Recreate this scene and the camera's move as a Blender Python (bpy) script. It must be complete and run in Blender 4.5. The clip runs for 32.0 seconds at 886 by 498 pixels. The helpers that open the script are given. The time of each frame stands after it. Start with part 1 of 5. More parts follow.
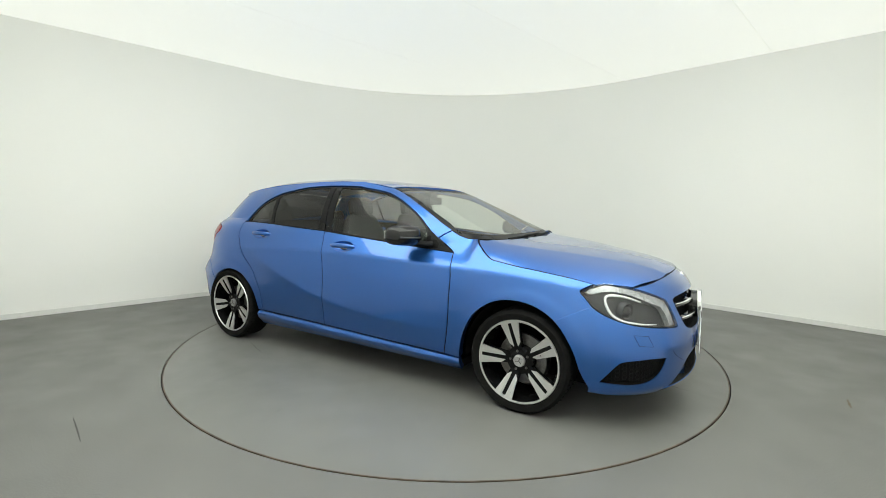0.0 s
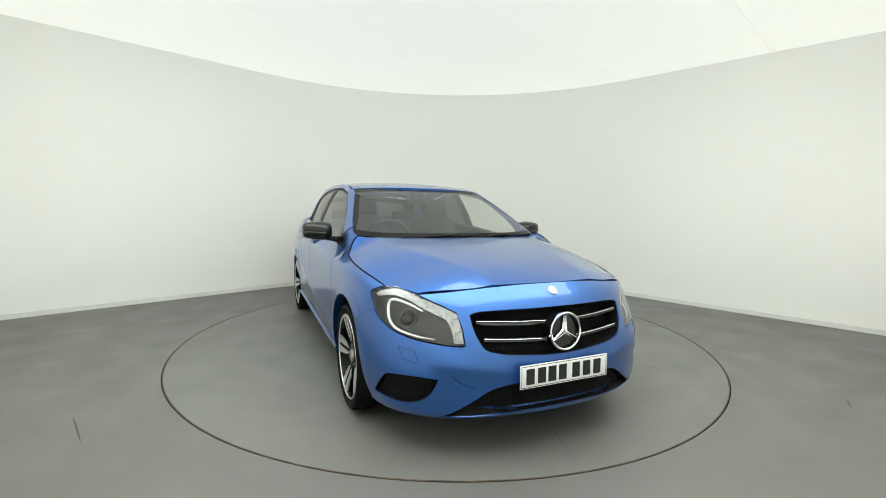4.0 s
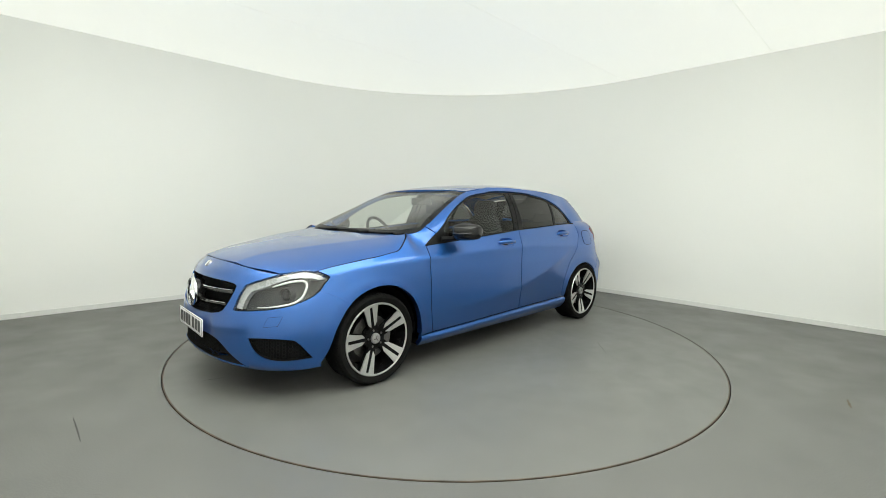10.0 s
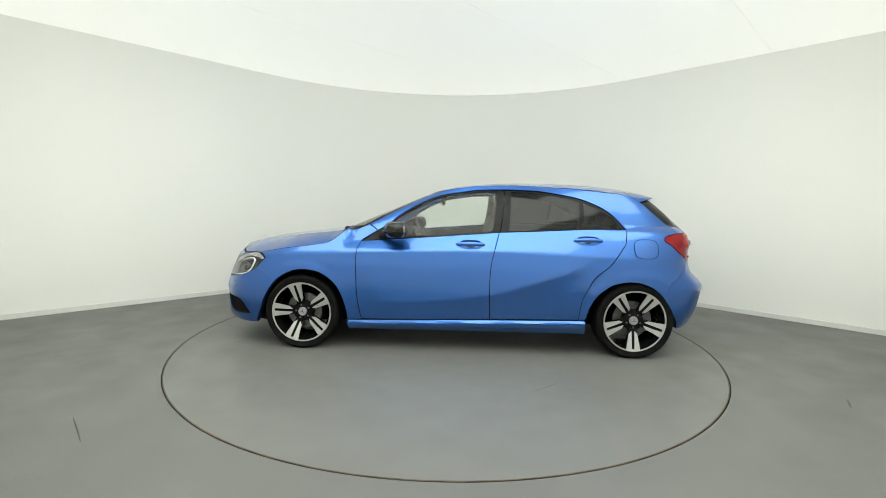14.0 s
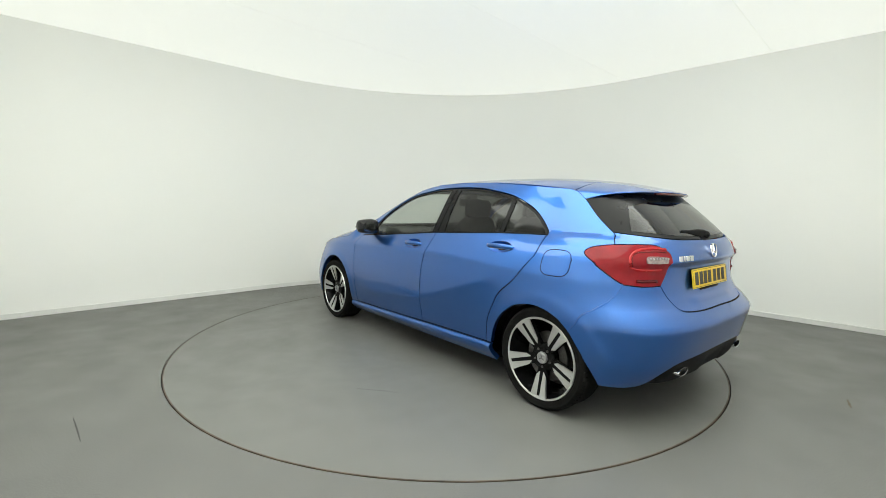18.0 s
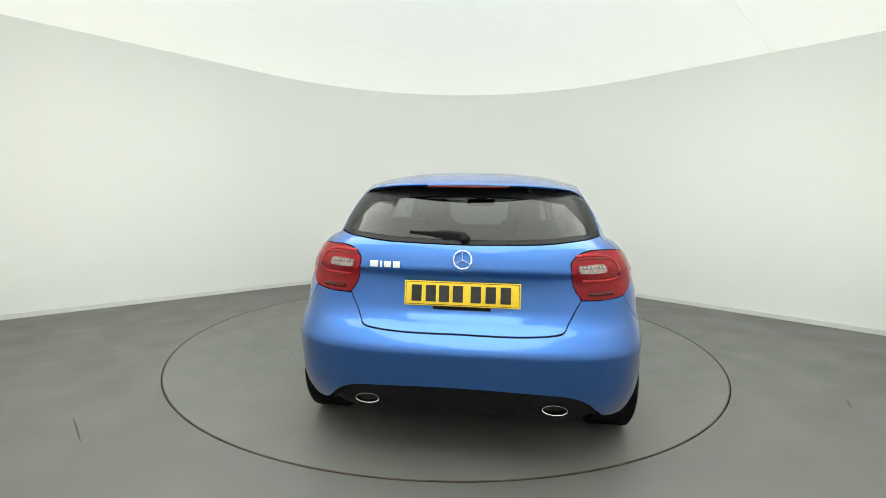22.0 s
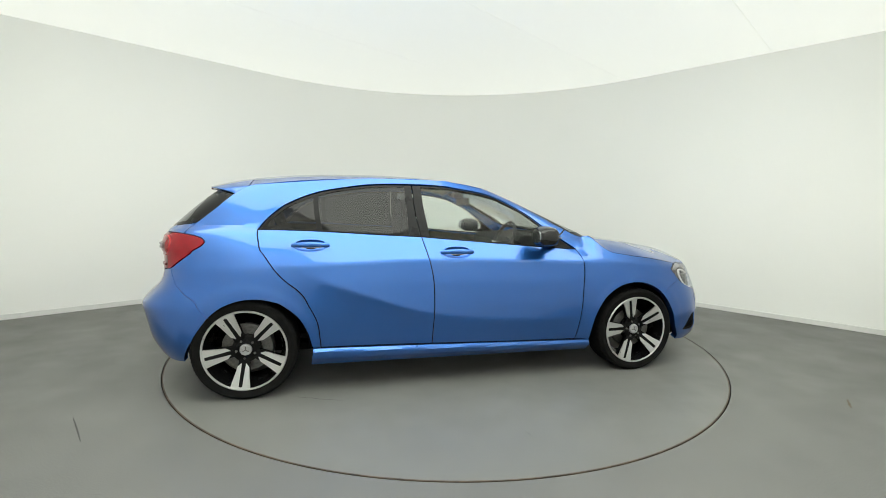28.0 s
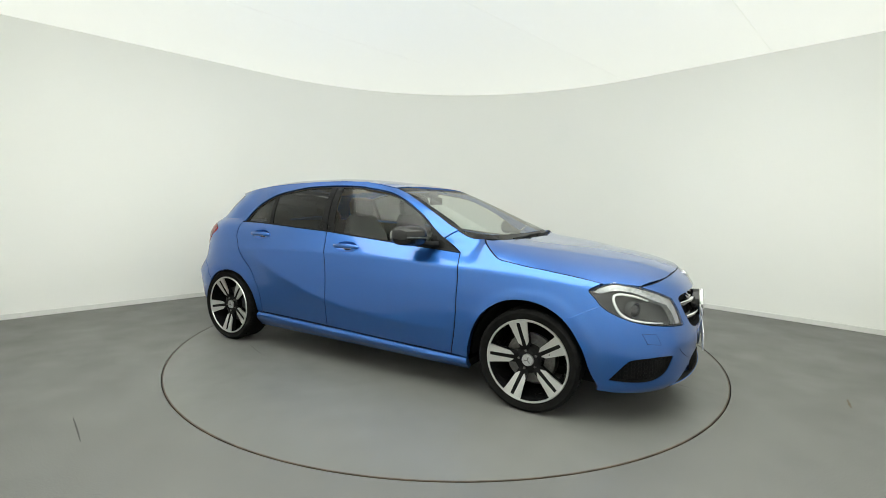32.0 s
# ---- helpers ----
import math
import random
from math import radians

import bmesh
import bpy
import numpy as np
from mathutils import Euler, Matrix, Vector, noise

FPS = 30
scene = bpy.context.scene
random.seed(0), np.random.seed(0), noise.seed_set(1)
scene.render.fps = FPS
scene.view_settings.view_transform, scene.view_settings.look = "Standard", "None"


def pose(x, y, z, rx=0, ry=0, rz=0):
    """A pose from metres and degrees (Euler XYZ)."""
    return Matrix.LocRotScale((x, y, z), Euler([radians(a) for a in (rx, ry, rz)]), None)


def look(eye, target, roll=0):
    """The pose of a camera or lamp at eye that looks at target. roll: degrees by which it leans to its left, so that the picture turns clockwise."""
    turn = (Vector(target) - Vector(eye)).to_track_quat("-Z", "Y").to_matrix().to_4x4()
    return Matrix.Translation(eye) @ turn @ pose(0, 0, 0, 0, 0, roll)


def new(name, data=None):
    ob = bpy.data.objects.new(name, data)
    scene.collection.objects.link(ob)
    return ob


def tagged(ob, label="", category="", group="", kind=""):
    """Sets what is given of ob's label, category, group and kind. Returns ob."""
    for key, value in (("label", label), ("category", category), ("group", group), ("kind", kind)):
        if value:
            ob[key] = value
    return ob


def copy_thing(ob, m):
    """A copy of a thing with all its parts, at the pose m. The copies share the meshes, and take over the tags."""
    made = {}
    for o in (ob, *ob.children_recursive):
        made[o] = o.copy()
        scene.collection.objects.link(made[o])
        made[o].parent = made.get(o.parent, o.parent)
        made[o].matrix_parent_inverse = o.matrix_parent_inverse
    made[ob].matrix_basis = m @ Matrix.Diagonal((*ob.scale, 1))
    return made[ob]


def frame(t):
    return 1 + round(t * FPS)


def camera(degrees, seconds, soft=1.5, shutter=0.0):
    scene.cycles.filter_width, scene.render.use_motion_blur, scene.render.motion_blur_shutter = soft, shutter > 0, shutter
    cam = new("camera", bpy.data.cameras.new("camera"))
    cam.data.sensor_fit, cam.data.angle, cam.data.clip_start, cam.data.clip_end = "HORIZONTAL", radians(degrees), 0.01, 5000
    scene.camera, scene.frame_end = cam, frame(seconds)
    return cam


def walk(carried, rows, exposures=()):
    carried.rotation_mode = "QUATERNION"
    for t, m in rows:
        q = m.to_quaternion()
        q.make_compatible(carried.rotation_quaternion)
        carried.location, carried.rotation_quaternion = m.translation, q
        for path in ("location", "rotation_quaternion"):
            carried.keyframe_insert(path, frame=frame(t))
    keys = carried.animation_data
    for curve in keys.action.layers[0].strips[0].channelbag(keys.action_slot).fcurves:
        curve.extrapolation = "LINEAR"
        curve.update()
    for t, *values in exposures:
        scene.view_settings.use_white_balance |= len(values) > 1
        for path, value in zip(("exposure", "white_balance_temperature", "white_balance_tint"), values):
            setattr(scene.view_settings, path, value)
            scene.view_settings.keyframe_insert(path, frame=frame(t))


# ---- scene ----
# The camera stands still; the turntable and the car on it turn.
cam = camera(90.21, 32.0, soft=0.9)
EYE = (0.0, -4.078, 1.193)
_cy, _sy = math.cos(radians(0.496)), math.sin(radians(0.496))
_cp, _sp = math.cos(radians(-5.519)), math.sin(radians(-5.519))
VIEW = look(EYE, (EYE[0] - _sy * _cp, EYE[1] + _cy * _cp, EYE[2] + _sp), 0.978)
walk(cam, [(0.0, VIEW), (32.0, VIEW)])

# ---- world and light ----
world = bpy.data.worlds.new("world")
scene.world = world
world.use_nodes = True
world.node_tree.nodes["Background"].inputs[0].default_value = (0.8, 0.85, 0.9, 1)
world.node_tree.nodes["Background"].inputs[1].default_value = 0.02
scene.view_settings.exposure = 0.43

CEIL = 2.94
# luminous white fabric ceiling; brighter lit panels are added over the room's unseen front half
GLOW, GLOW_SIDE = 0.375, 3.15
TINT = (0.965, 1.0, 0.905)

# ---- small builders ----
def mat(name, base, rough=0.5, metal=0.0, coat=0.0, spec=0.5, ior=1.45):
    """A node material with its principled shader, its node tree and a mixed colour to be varied."""
    m = bpy.data.materials.new(name)
    m.use_nodes = True
    nt = m.node_tree
    p = nt.nodes["Principled BSDF"]
    p.inputs["Base Color"].default_value = (*base, 1)
    p.inputs["Roughness"].default_value = rough
    p.inputs["Metallic"].default_value = metal
    p.inputs["Coat Weight"].default_value = coat
    p.inputs["Coat Roughness"].default_value = 0.03
    p.inputs["Specular IOR Level"].default_value = spec
    p.inputs["IOR"].default_value = ior
    return m


def node(m, kind, **vals):
    n = m.node_tree.nodes.new(kind)
    for k, v in vals.items():
        n.inputs[k.replace("_", " ")].default_value = v
    return n


def wire(m, a, b):
    m.node_tree.links.new(a, b)


def shader(m):
    return m.node_tree.nodes["Principled BSDF"]


def coords(m, kind="Object"):
    return m.node_tree.nodes.new("ShaderNodeTexCoord").outputs[kind]


def vary(m, scale, lo, hi, detail=4.0, where="Object", socket="Base Color", rough=0.6, stops=(0.3, 0.7)):
    """Noise between two colours (or two greys for a value socket)."""
    n = node(m, "ShaderNodeTexNoise", Scale=scale, Detail=detail, Roughness=rough)
    wire(m, coords(m, where), n.inputs["Vector"])
    r = m.node_tree.nodes.new("ShaderNodeValToRGB")
    r.color_ramp.elements[0].position, r.color_ramp.elements[1].position = stops
    r.color_ramp.elements[0].color = (*lo, 1) if len(lo) == 3 else lo
    r.color_ramp.elements[1].color = (*hi, 1) if len(hi) == 3 else hi
    wire(m, n.outputs["Fac"], r.inputs[0])
    if socket:
        wire(m, r.outputs[0], shader(m).inputs[socket])
    return r.outputs[0]


def mix(m, fac, a, b, mode="MIX"):
    n = m.node_tree.nodes.new("ShaderNodeMix")
    n.data_type, n.blend_type = "RGBA", mode
    for sock, v in ((n.inputs[0], fac), (n.inputs[6], a), (n.inputs[7], b)):
        if isinstance(v, (int, float)):
            sock.default_value = v
        elif isinstance(v, tuple):
            sock.default_value = (*v, 1)[:4]
        else:
            wire(m, v, sock)
    return n.outputs[2]


def bump(m, height, strength=0.2, distance=0.001):
    b = node(m, "ShaderNodeBump", Strength=strength, Distance=distance)
    wire(m, height, b.inputs["Height"])
    wire(m, b.outputs[0], shader(m).inputs["Normal"])
    return b


def noise_bump(m, scale, strength, distance, detail=3.0):
    n = node(m, "ShaderNodeTexNoise", Scale=scale, Detail=detail)
    wire(m, coords(m), n.inputs["Vector"])
    return bump(m, n.outputs["Fac"], strength, distance)


def mesh_ob(name, verts, faces, material, parent=None, label="", smooth=False):
    me = bpy.data.meshes.new(name)
    me.from_pydata([tuple(v) for v in verts], [], [tuple(f) for f in faces])
    if smooth:
        me.shade_smooth()
    me.materials.append(material)
    me.update()
    ob = new(name, me)
    if parent:
        ob.parent = parent
    return tagged(ob, label)


def part(name, bm, material, parent=None, label="", smooth=True, angle=35):
    """One mesh object out of a bmesh, under a thing or a part."""
    bmesh.ops.recalc_face_normals(bm, faces=bm.faces)
    for f in bm.faces:
        f.smooth = smooth
    if smooth and angle:
        lim = radians(angle)
        for e in bm.edges:
            if len(e.link_faces) == 2 and e.calc_face_angle(0) > lim:
                e.smooth = False
    me = bpy.data.meshes.new(name)
    bm.to_mesh(me)
    bm.free()
    me.materials.append(material)
    ob = new(name, me)
    if parent:
        ob.parent = parent
    return tagged(ob, label)


# ---- materials of the room ----
M_WALL = mat("wall_paint", (0.925, 0.925, 0.90), 0.55)
vary(M_WALL, 0.6, (0.915, 0.92, 0.892), (0.935, 0.93, 0.905))
noise_bump(M_WALL, 180, 0.05, 0.001)
M_CEIL = mat("luminous_ceiling_fabric", (0.84, 0.84, 0.82), 0.6)
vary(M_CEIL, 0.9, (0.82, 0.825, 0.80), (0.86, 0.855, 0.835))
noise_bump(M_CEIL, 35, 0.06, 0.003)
# the whole ceiling is given a glow of its own
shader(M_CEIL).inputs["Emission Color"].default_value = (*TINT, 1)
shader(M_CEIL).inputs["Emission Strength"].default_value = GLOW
# glow of the added panels, which stay out of view
M_PANEL = mat("added_panel_diffuser", (0.85, 0.85, 0.84), 0.6)
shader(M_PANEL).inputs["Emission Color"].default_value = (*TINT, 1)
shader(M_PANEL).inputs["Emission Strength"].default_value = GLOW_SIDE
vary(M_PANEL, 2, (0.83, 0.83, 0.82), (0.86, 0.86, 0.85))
M_SKIRT = mat("skirting_paint", (0.82, 0.82, 0.80), 0.4)
vary(M_SKIRT, 3, (0.80, 0.80, 0.78), (0.84, 0.84, 0.82))


def vinyl(name, tint, grain=1.0):
    m = mat(name, (0.22, 0.22, 0.21), 0.42)
    big = vary(m, 1.1, [c * 0.93 for c in tint], [c * 1.05 for c in tint], 5, socket=None)
    fine = vary(m, 170, [1 - 0.36 * grain] * 3, [1 + 0.32 * grain] * 3, 3, socket=None, stops=(0.36, 0.64))
    scuff = vary(m, 4.5, (0.97, 0.97, 0.97), (1.03, 1.03, 1.03), 9, socket=None)
    a = mix(m, 1.0, big, fine, "MULTIPLY")
    wire(m, mix(m, 1.0, a, scuff, "MULTIPLY"), shader(m).inputs["Base Color"])
    r = vary(m, 2.4, (0.33, 0.33, 0.33), (0.5, 0.5, 0.5), 7, socket=None)
    wire(m, r, shader(m).inputs["Roughness"])
    noise_bump(m, 300, 0.08 * grain, 0.0005, 2)
    return m


M_FLOOR = vinyl("floor_vinyl", (0.128, 0.128, 0.1215))
M_DISC = vinyl("turntable_vinyl", (0.144, 0.144, 0.137), 0.3)
M_GAP = mat("dark_gap", (0.018, 0.016, 0.014), 0.8)
vary(M_GAP, 30, (0.012, 0.011, 0.01), (0.03, 0.026, 0.022))
M_RUST = mat("rusty_rim", (0.085, 0.062, 0.045), 0.6, 0.3)
vary(M_RUST, 9, (0.045, 0.036, 0.028), (0.14, 0.10, 0.07))

# ---- the room: two straight walls that meet in a wide round corner ----
WR, WC = 3.50, -0.41          # radius and centre of the round corner
RING = 2.263                  # radius of the turntable


HALF = 4.56                   # half diagonal of the square room


def wall_plan(off=0.0):
    """The plan of the two far walls and their round corner, pushed outward by off."""
    pts = []
    r = WR + off
    k = math.sqrt(0.5)
    end = (HALF - k * WR + off * (1 - k)) / k
    for s in np.linspace(end, 0, 8)[:-1]:
        pts.append((-k * r - s * k, WC + k * r - s * k))
    for a in np.linspace(135, 45, 49):
        pts.append((r * math.cos(radians(a)), WC + r * math.sin(radians(a))))
    for s in np.linspace(0, end, 8)[1:]:
        pts.append((k * r + s * k, WC + k * r - s * k))
    return pts


def ribbon(name, inner, outer, z0, z1, material):
    """A wall of some thickness along a plan; its faces, top and foot meet in hard edges."""
    bm = bmesh.new()
    rows = [[bm.verts.new((x, y, z)) for x, y in pl] for pl, z in ((inner, z0), (inner, z1), (outer, z1), (outer, z0))]
    for a, b in zip(rows, rows[1:] + rows[:1]):
        for i in range(len(inner) - 1):
            bm.faces.new((a[i], a[i + 1], b[i + 1], b[i]))
    for i in (0, -1):
        bm.faces.new([r[i] for r in rows])
    return part(name, bm, material)


inner = wall_plan()
w = ribbon("wall_curved", inner, wall_plan(0.12), 0, CEIL, M_WALL)
tagged(w, "plain white painted wall with a wide rounded corner", "wall", kind="structure")
x0, y0 = inner[0]
x1, y1 = inner[-1]


def slab(name, xa, xb, ya, yb, za, zb, material, label, category):
    v = [(x, y, z) for x in (xa, xb) for y in (ya, yb) for z in (za, zb)]
    f = [(0, 1, 3, 2), (4, 6, 7, 5), (0, 4, 5, 1), (2, 3, 7, 6), (0, 2, 6, 4), (1, 5, 7, 3)]
    return tagged(mesh_ob(name, v, f, material), label, category, kind="structure")


# the two near walls meet in the corner behind the camera
YN = y0 - abs(x0)
for name, sx in (("wall_west", -1), ("wall_east", 1)):
    q = [(sx * abs(x0), y0), (0.0, YN), (0.0, YN - 0.17), (sx * (abs(x0) + 0.17), y0)]
    v = [(x, y, z) for z in (0, CEIL) for x, y in q]
    f = [(0, 1, 5, 4), (1, 2, 6, 5), (2, 3, 7, 6), (3, 0, 4, 7), (0, 3, 2, 1), (4, 5, 6, 7)]
    tagged(mesh_ob(name, v, f, M_WALL), "plain white painted studio wall", "wall", kind="structure")
slab("ceiling", -4.9, 4.9, -4.95, 3.4, CEIL, CEIL + 0.1, M_CEIL, "luminous white ceiling with faint panel seams", "ceiling")
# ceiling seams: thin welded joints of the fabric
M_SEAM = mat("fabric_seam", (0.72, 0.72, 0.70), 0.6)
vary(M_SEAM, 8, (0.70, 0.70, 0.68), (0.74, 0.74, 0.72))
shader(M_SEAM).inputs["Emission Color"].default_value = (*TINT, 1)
# half the ceiling's own glow, so the seams stay faint
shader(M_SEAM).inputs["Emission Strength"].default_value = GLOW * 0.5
for xa, ya, xb, yb in ((-2.9, -1.02, -0.25, 1.63), (-0.6, -0.83, 2.2, 1.97), (1.6, -0.94, 3.53, 0.99)):
    d = Vector((xb - xa, yb - ya, 0))
    m = Matrix.Translation(((xa + xb) / 2, (ya + yb) / 2, CEIL - 0.001)) @ Matrix.Rotation(math.atan2(d.y, d.x), 4, "Z")
    v = [m @ Vector((sx * d.length / 2, sy, sz)) for sz in (0.0005, -0.001) for sx, sy in ((-1, -0.003), (1, -0.003), (1, 0.003), (-1, 0.003))]
    f = [(4, 5, 6, 7), (0, 1, 5, 4), (1, 2, 6, 5), (2, 3, 7, 6), (3, 0, 4, 7)]
    tagged(mesh_ob("ceiling_seam", v, f, M_SEAM), "thin welded seam in the white ceiling", "seam", kind="structure")
# brighter panels added to the unseen part of the ceiling to light the room
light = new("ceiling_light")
tagged(light, "large luminous white panel added out of view in the ceiling", "ceiling light", "ceiling lights")
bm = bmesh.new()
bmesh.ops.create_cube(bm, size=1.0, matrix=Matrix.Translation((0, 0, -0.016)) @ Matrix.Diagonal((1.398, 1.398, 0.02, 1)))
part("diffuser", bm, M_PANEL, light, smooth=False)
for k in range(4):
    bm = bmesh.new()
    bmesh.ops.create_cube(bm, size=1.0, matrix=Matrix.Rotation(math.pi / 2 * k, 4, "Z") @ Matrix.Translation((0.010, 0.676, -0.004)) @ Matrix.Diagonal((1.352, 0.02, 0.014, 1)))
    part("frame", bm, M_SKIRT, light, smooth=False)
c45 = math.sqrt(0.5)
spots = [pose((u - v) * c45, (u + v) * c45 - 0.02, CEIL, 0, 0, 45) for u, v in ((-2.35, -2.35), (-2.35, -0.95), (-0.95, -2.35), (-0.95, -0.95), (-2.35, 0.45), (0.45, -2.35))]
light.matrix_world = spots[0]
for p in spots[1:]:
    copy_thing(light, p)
# skirting: a flat board with a thin lip on top
for z0, z1, t in ((0.0, 0.046, 0.012), (0.046, 0.054, 0.017)):
    s = ribbon("baseboard", wall_plan(-t), wall_plan(-0.0005), z0, z1, M_SKIRT)
    tagged(s, "white painted skirting board along the wall", "skirting", kind="structure")

# floor with a round hole, and the turntable in it
SEG = 192
outer_xy = []
for i in range(SEG):
    a = 2 * math.pi * i / SEG
    c, s = math.cos(a), math.sin(a)
    kx = 5.0 / max(abs(c), 1e-6)
    ky = (3.4 if s > 0 else 5.0) / max(abs(s), 1e-6)
    k = min(kx, ky)
    outer_xy.append((c * k, s * k))
ringv = [((RING + 0.006) * math.cos(2 * math.pi * i / SEG), (RING + 0.006) * math.sin(2 * math.pi * i / SEG)) for i in range(SEG)]
v = [(x, y, 0) for x, y in ringv] + [(x, y, 0) for x, y in outer_xy] + [(x, y, -0.15) for x, y in ringv]
f = []
for i in range(SEG):
    j = (i + 1) % SEG
    f += [(i, SEG + i, SEG + j, j), (i, j, 2 * SEG + j, 2 * SEG + i)]
tagged(mesh_ob("floor", v, f, M_FLOOR), "grey speckled vinyl floor", "floor", kind="structure")
slab("pit", -2.6, 2.6, -2.6, 2.6, -0.2, -0.15, M_GAP, "dark pit floor under the turntable", "pit")

turntable = new("turntable")
tagged(turntable, "round grey vinyl turntable set flush in the floor", "turntable")


def lathe(profile, seg=96, axis="z", closed=False):
    """A bmesh of the profile (radius, height) turned round an axis."""
    bm = bmesh.new()
    rows = []
    for r, h in profile:
        row = []
        for i in range(seg):
            a = 2 * math.pi * i / seg
            c, s = r * math.cos(a), r * math.sin(a)
            row.append(bm.verts.new((c, s, h) if axis == "z" else (c, h, s)))
        rows.append(row)
    pairs = list(zip(rows, rows[1:])) + ([(rows[-1], rows[0])] if closed else [])
    for a, b in pairs:
        for i in range(seg):
            j = (i + 1) % seg
            bm.faces.new((a[i], a[j], b[j], b[i]))
    return bm


bm = lathe([(0.02, 0.0), (1.0, 0.0), (RING - 0.008, 0.0)], SEG)
bmesh.ops.contextual_create(bm, geom=[e for e in bm.edges if len(e.link_faces) == 1 and e.verts[0].co.length < 0.1])
part("disc_top", bm, M_DISC, turntable, smooth=False)
bm = lathe([(RING - 0.008, 0.0006), (RING - 0.001, 0.0006), (RING - 0.001, -0.12), (RING - 0.008, -0.12)], SEG, closed=True)
part("edge_strip", bm, M_RUST, turntable, "rust-brown metal edge strip")

# scuffs and cuts in the vinyl
M_CUT = mat("dark_scuff", (0.03, 0.03, 0.028), 0.6)
vary(M_CUT, 60, (0.02, 0.02, 0.018), (0.05, 0.05, 0.046))
M_BROWN = mat("brown_stain", (0.10, 0.075, 0.04), 0.6)
vary(M_BROWN, 40, (0.08, 0.06, 0.035), (0.14, 0.11, 0.07))
M_PALE = mat("pale_scuff", (0.30, 0.30, 0.28), 0.6)
vary(M_PALE, 40, (0.13, 0.13, 0.125), (0.19, 0.19, 0.18))


def streak(name, label, material, pts, width, parent=None, z=0.0012):
    n = len(pts)
    v, f = [], []
    for i, (x, y) in enumerate(pts):
        a, b = pts[max(i - 1, 0)], pts[min(i + 1, n - 1)]
        d = Vector((b[0] - a[0], b[1] - a[1], 0)).normalized()
        w = width * (0.25 + 0.75 * math.sin(math.pi * (i + 0.5) / n))
        v += [(x - d.y * w / 2, y + d.x * w / 2, z), (x + d.y * w / 2, y - d.x * w / 2, z)]
    f = [(2 * i, 2 * i + 1, 2 * i + 3, 2 * i + 2) for i in range(n - 1)]
    ob = mesh_ob(name, v, f, material, parent)
    return tagged(ob, label) if parent else tagged(ob, label, "floor mark", kind="structure")


def between(a, b, n=8, wob=0.004):
    rnd = random.Random(int(1000 * (a[0] + b[1])))
    return [(a[0] + (b[0] - a[0]) * i / n + rnd.uniform(-wob, wob), a[1] + (b[1] - a[1]) * i / n + rnd.uniform(-wob, wob)) for i in range(n + 1)]


streak("floor_cut", "short dark straight cut in the grey vinyl floor", M_CUT, between((-2.04, -1.77), (-1.80, -2.01), 8, 0.002), 0.008)
streak("floor_stain", "faint brown stain on the grey vinyl floor", M_BROWN, between((2.59, -1.32), (2.50, -1.45)), 0.014)
streak("floor_scuff", "small faint scuff on the grey vinyl floor", M_PALE, between((1.72, -1.84), (1.79, -1.87), 5), 0.008)
rnd = random.Random(5)
for i in range(16):
    a, r, l, h = rnd.uniform(0, 6.28), rnd.uniform(0.6, 2.1), rnd.uniform(0.04, 0.35), rnd.uniform(0, 6.28)
    x, y = r * math.cos(a), r * math.sin(a)
    streak("scuff", "faint scuff on the turntable", M_CUT if i % 3 == 0 else M_PALE, between((x, y), (x + l * math.cos(h), y + l * math.sin(h)), 6, 0.006), rnd.uniform(0.002, 0.0045), turntable, 0.0011)


# ---- the shape of the car: x forward, y to its left, z up, metres ----
def curve(*pts):
    """A smooth monotone curve through (u, value) points."""
    pts = sorted(pts)
    u = np.array([p[0] for p in pts], float)
    v = np.array([p[1] for p in pts], float)
    h, d = np.diff(u), np.diff(v) / np.diff(u)
    m = np.zeros(len(u))
    m[0], m[-1] = d[0], d[-1]
    for i in range(1, len(u) - 1):
        if d[i - 1] * d[i] > 0:
            w1, w2 = 2 * h[i] + h[i - 1], h[i] + 2 * h[i - 1]
            m[i] = (w1 + w2) / (w1 / d[i - 1] + w2 / d[i])

    def at(q):
        q = np.asarray(q, float)
        i = np.clip(np.searchsorted(u, q) - 1, 0, len(u) - 2)
        t = np.clip((q - u[i]) / h[i], 0, 1)
        t2, t3 = t * t, t * t * t
        r = (2 * t3 - 3 * t2 + 1) * v[i] + (t3 - 2 * t2 + t) * h[i] * m[i] + (3 * t2 - 2 * t3) * v[i + 1] + (t3 - t2) * h[i] * m[i + 1]
        lo, hi = np.minimum(q - u[0], 0), np.maximum(q - u[-1], 0)
        return r + lo * m[0] + hi * m[-1]
    return at


XF, XR = 0.6, -0.6                 # where the ends begin to round in plan
# centre line of the nose, of the tail and of the windscreen, by height
NOSE = curve((0.16, 2.12), (0.20, 2.20), (0.24, 2.235), (0.30, 2.235), (0.42, 2.235), (0.52, 2.23), (0.62, 2.21), (0.72, 2.175), (0.77, 2.14), (0.80, 2.10), (0.83, 2.07), (1.0, 2.0))
TAIL = curve((0.20, -1.90), (0.28, -1.965), (0.36, -2.006), (0.44, -2.026), (0.52, -2.044), (0.566, -2.054), (0.574, -2.053), (0.60, -2.034), (0.645, -1.993), (0.68, -1.955), (0.74, -1.925), (0.82, -1.915), (0.89, -1.925), (0.905, -1.945), (0.95, -1.935), (1.02, -1.905), (1.10, -1.83), (1.20, -1.72), (1.28, -1.62), (1.34, -1.54))
SCREEN = curve((0.90, 1.14), (0.98, 1.08), (1.08, 0.86), (1.17, 0.65), (1.25, 0.465), (1.317, 0.30), (1.345, 0.215), (1.38, 0.08))
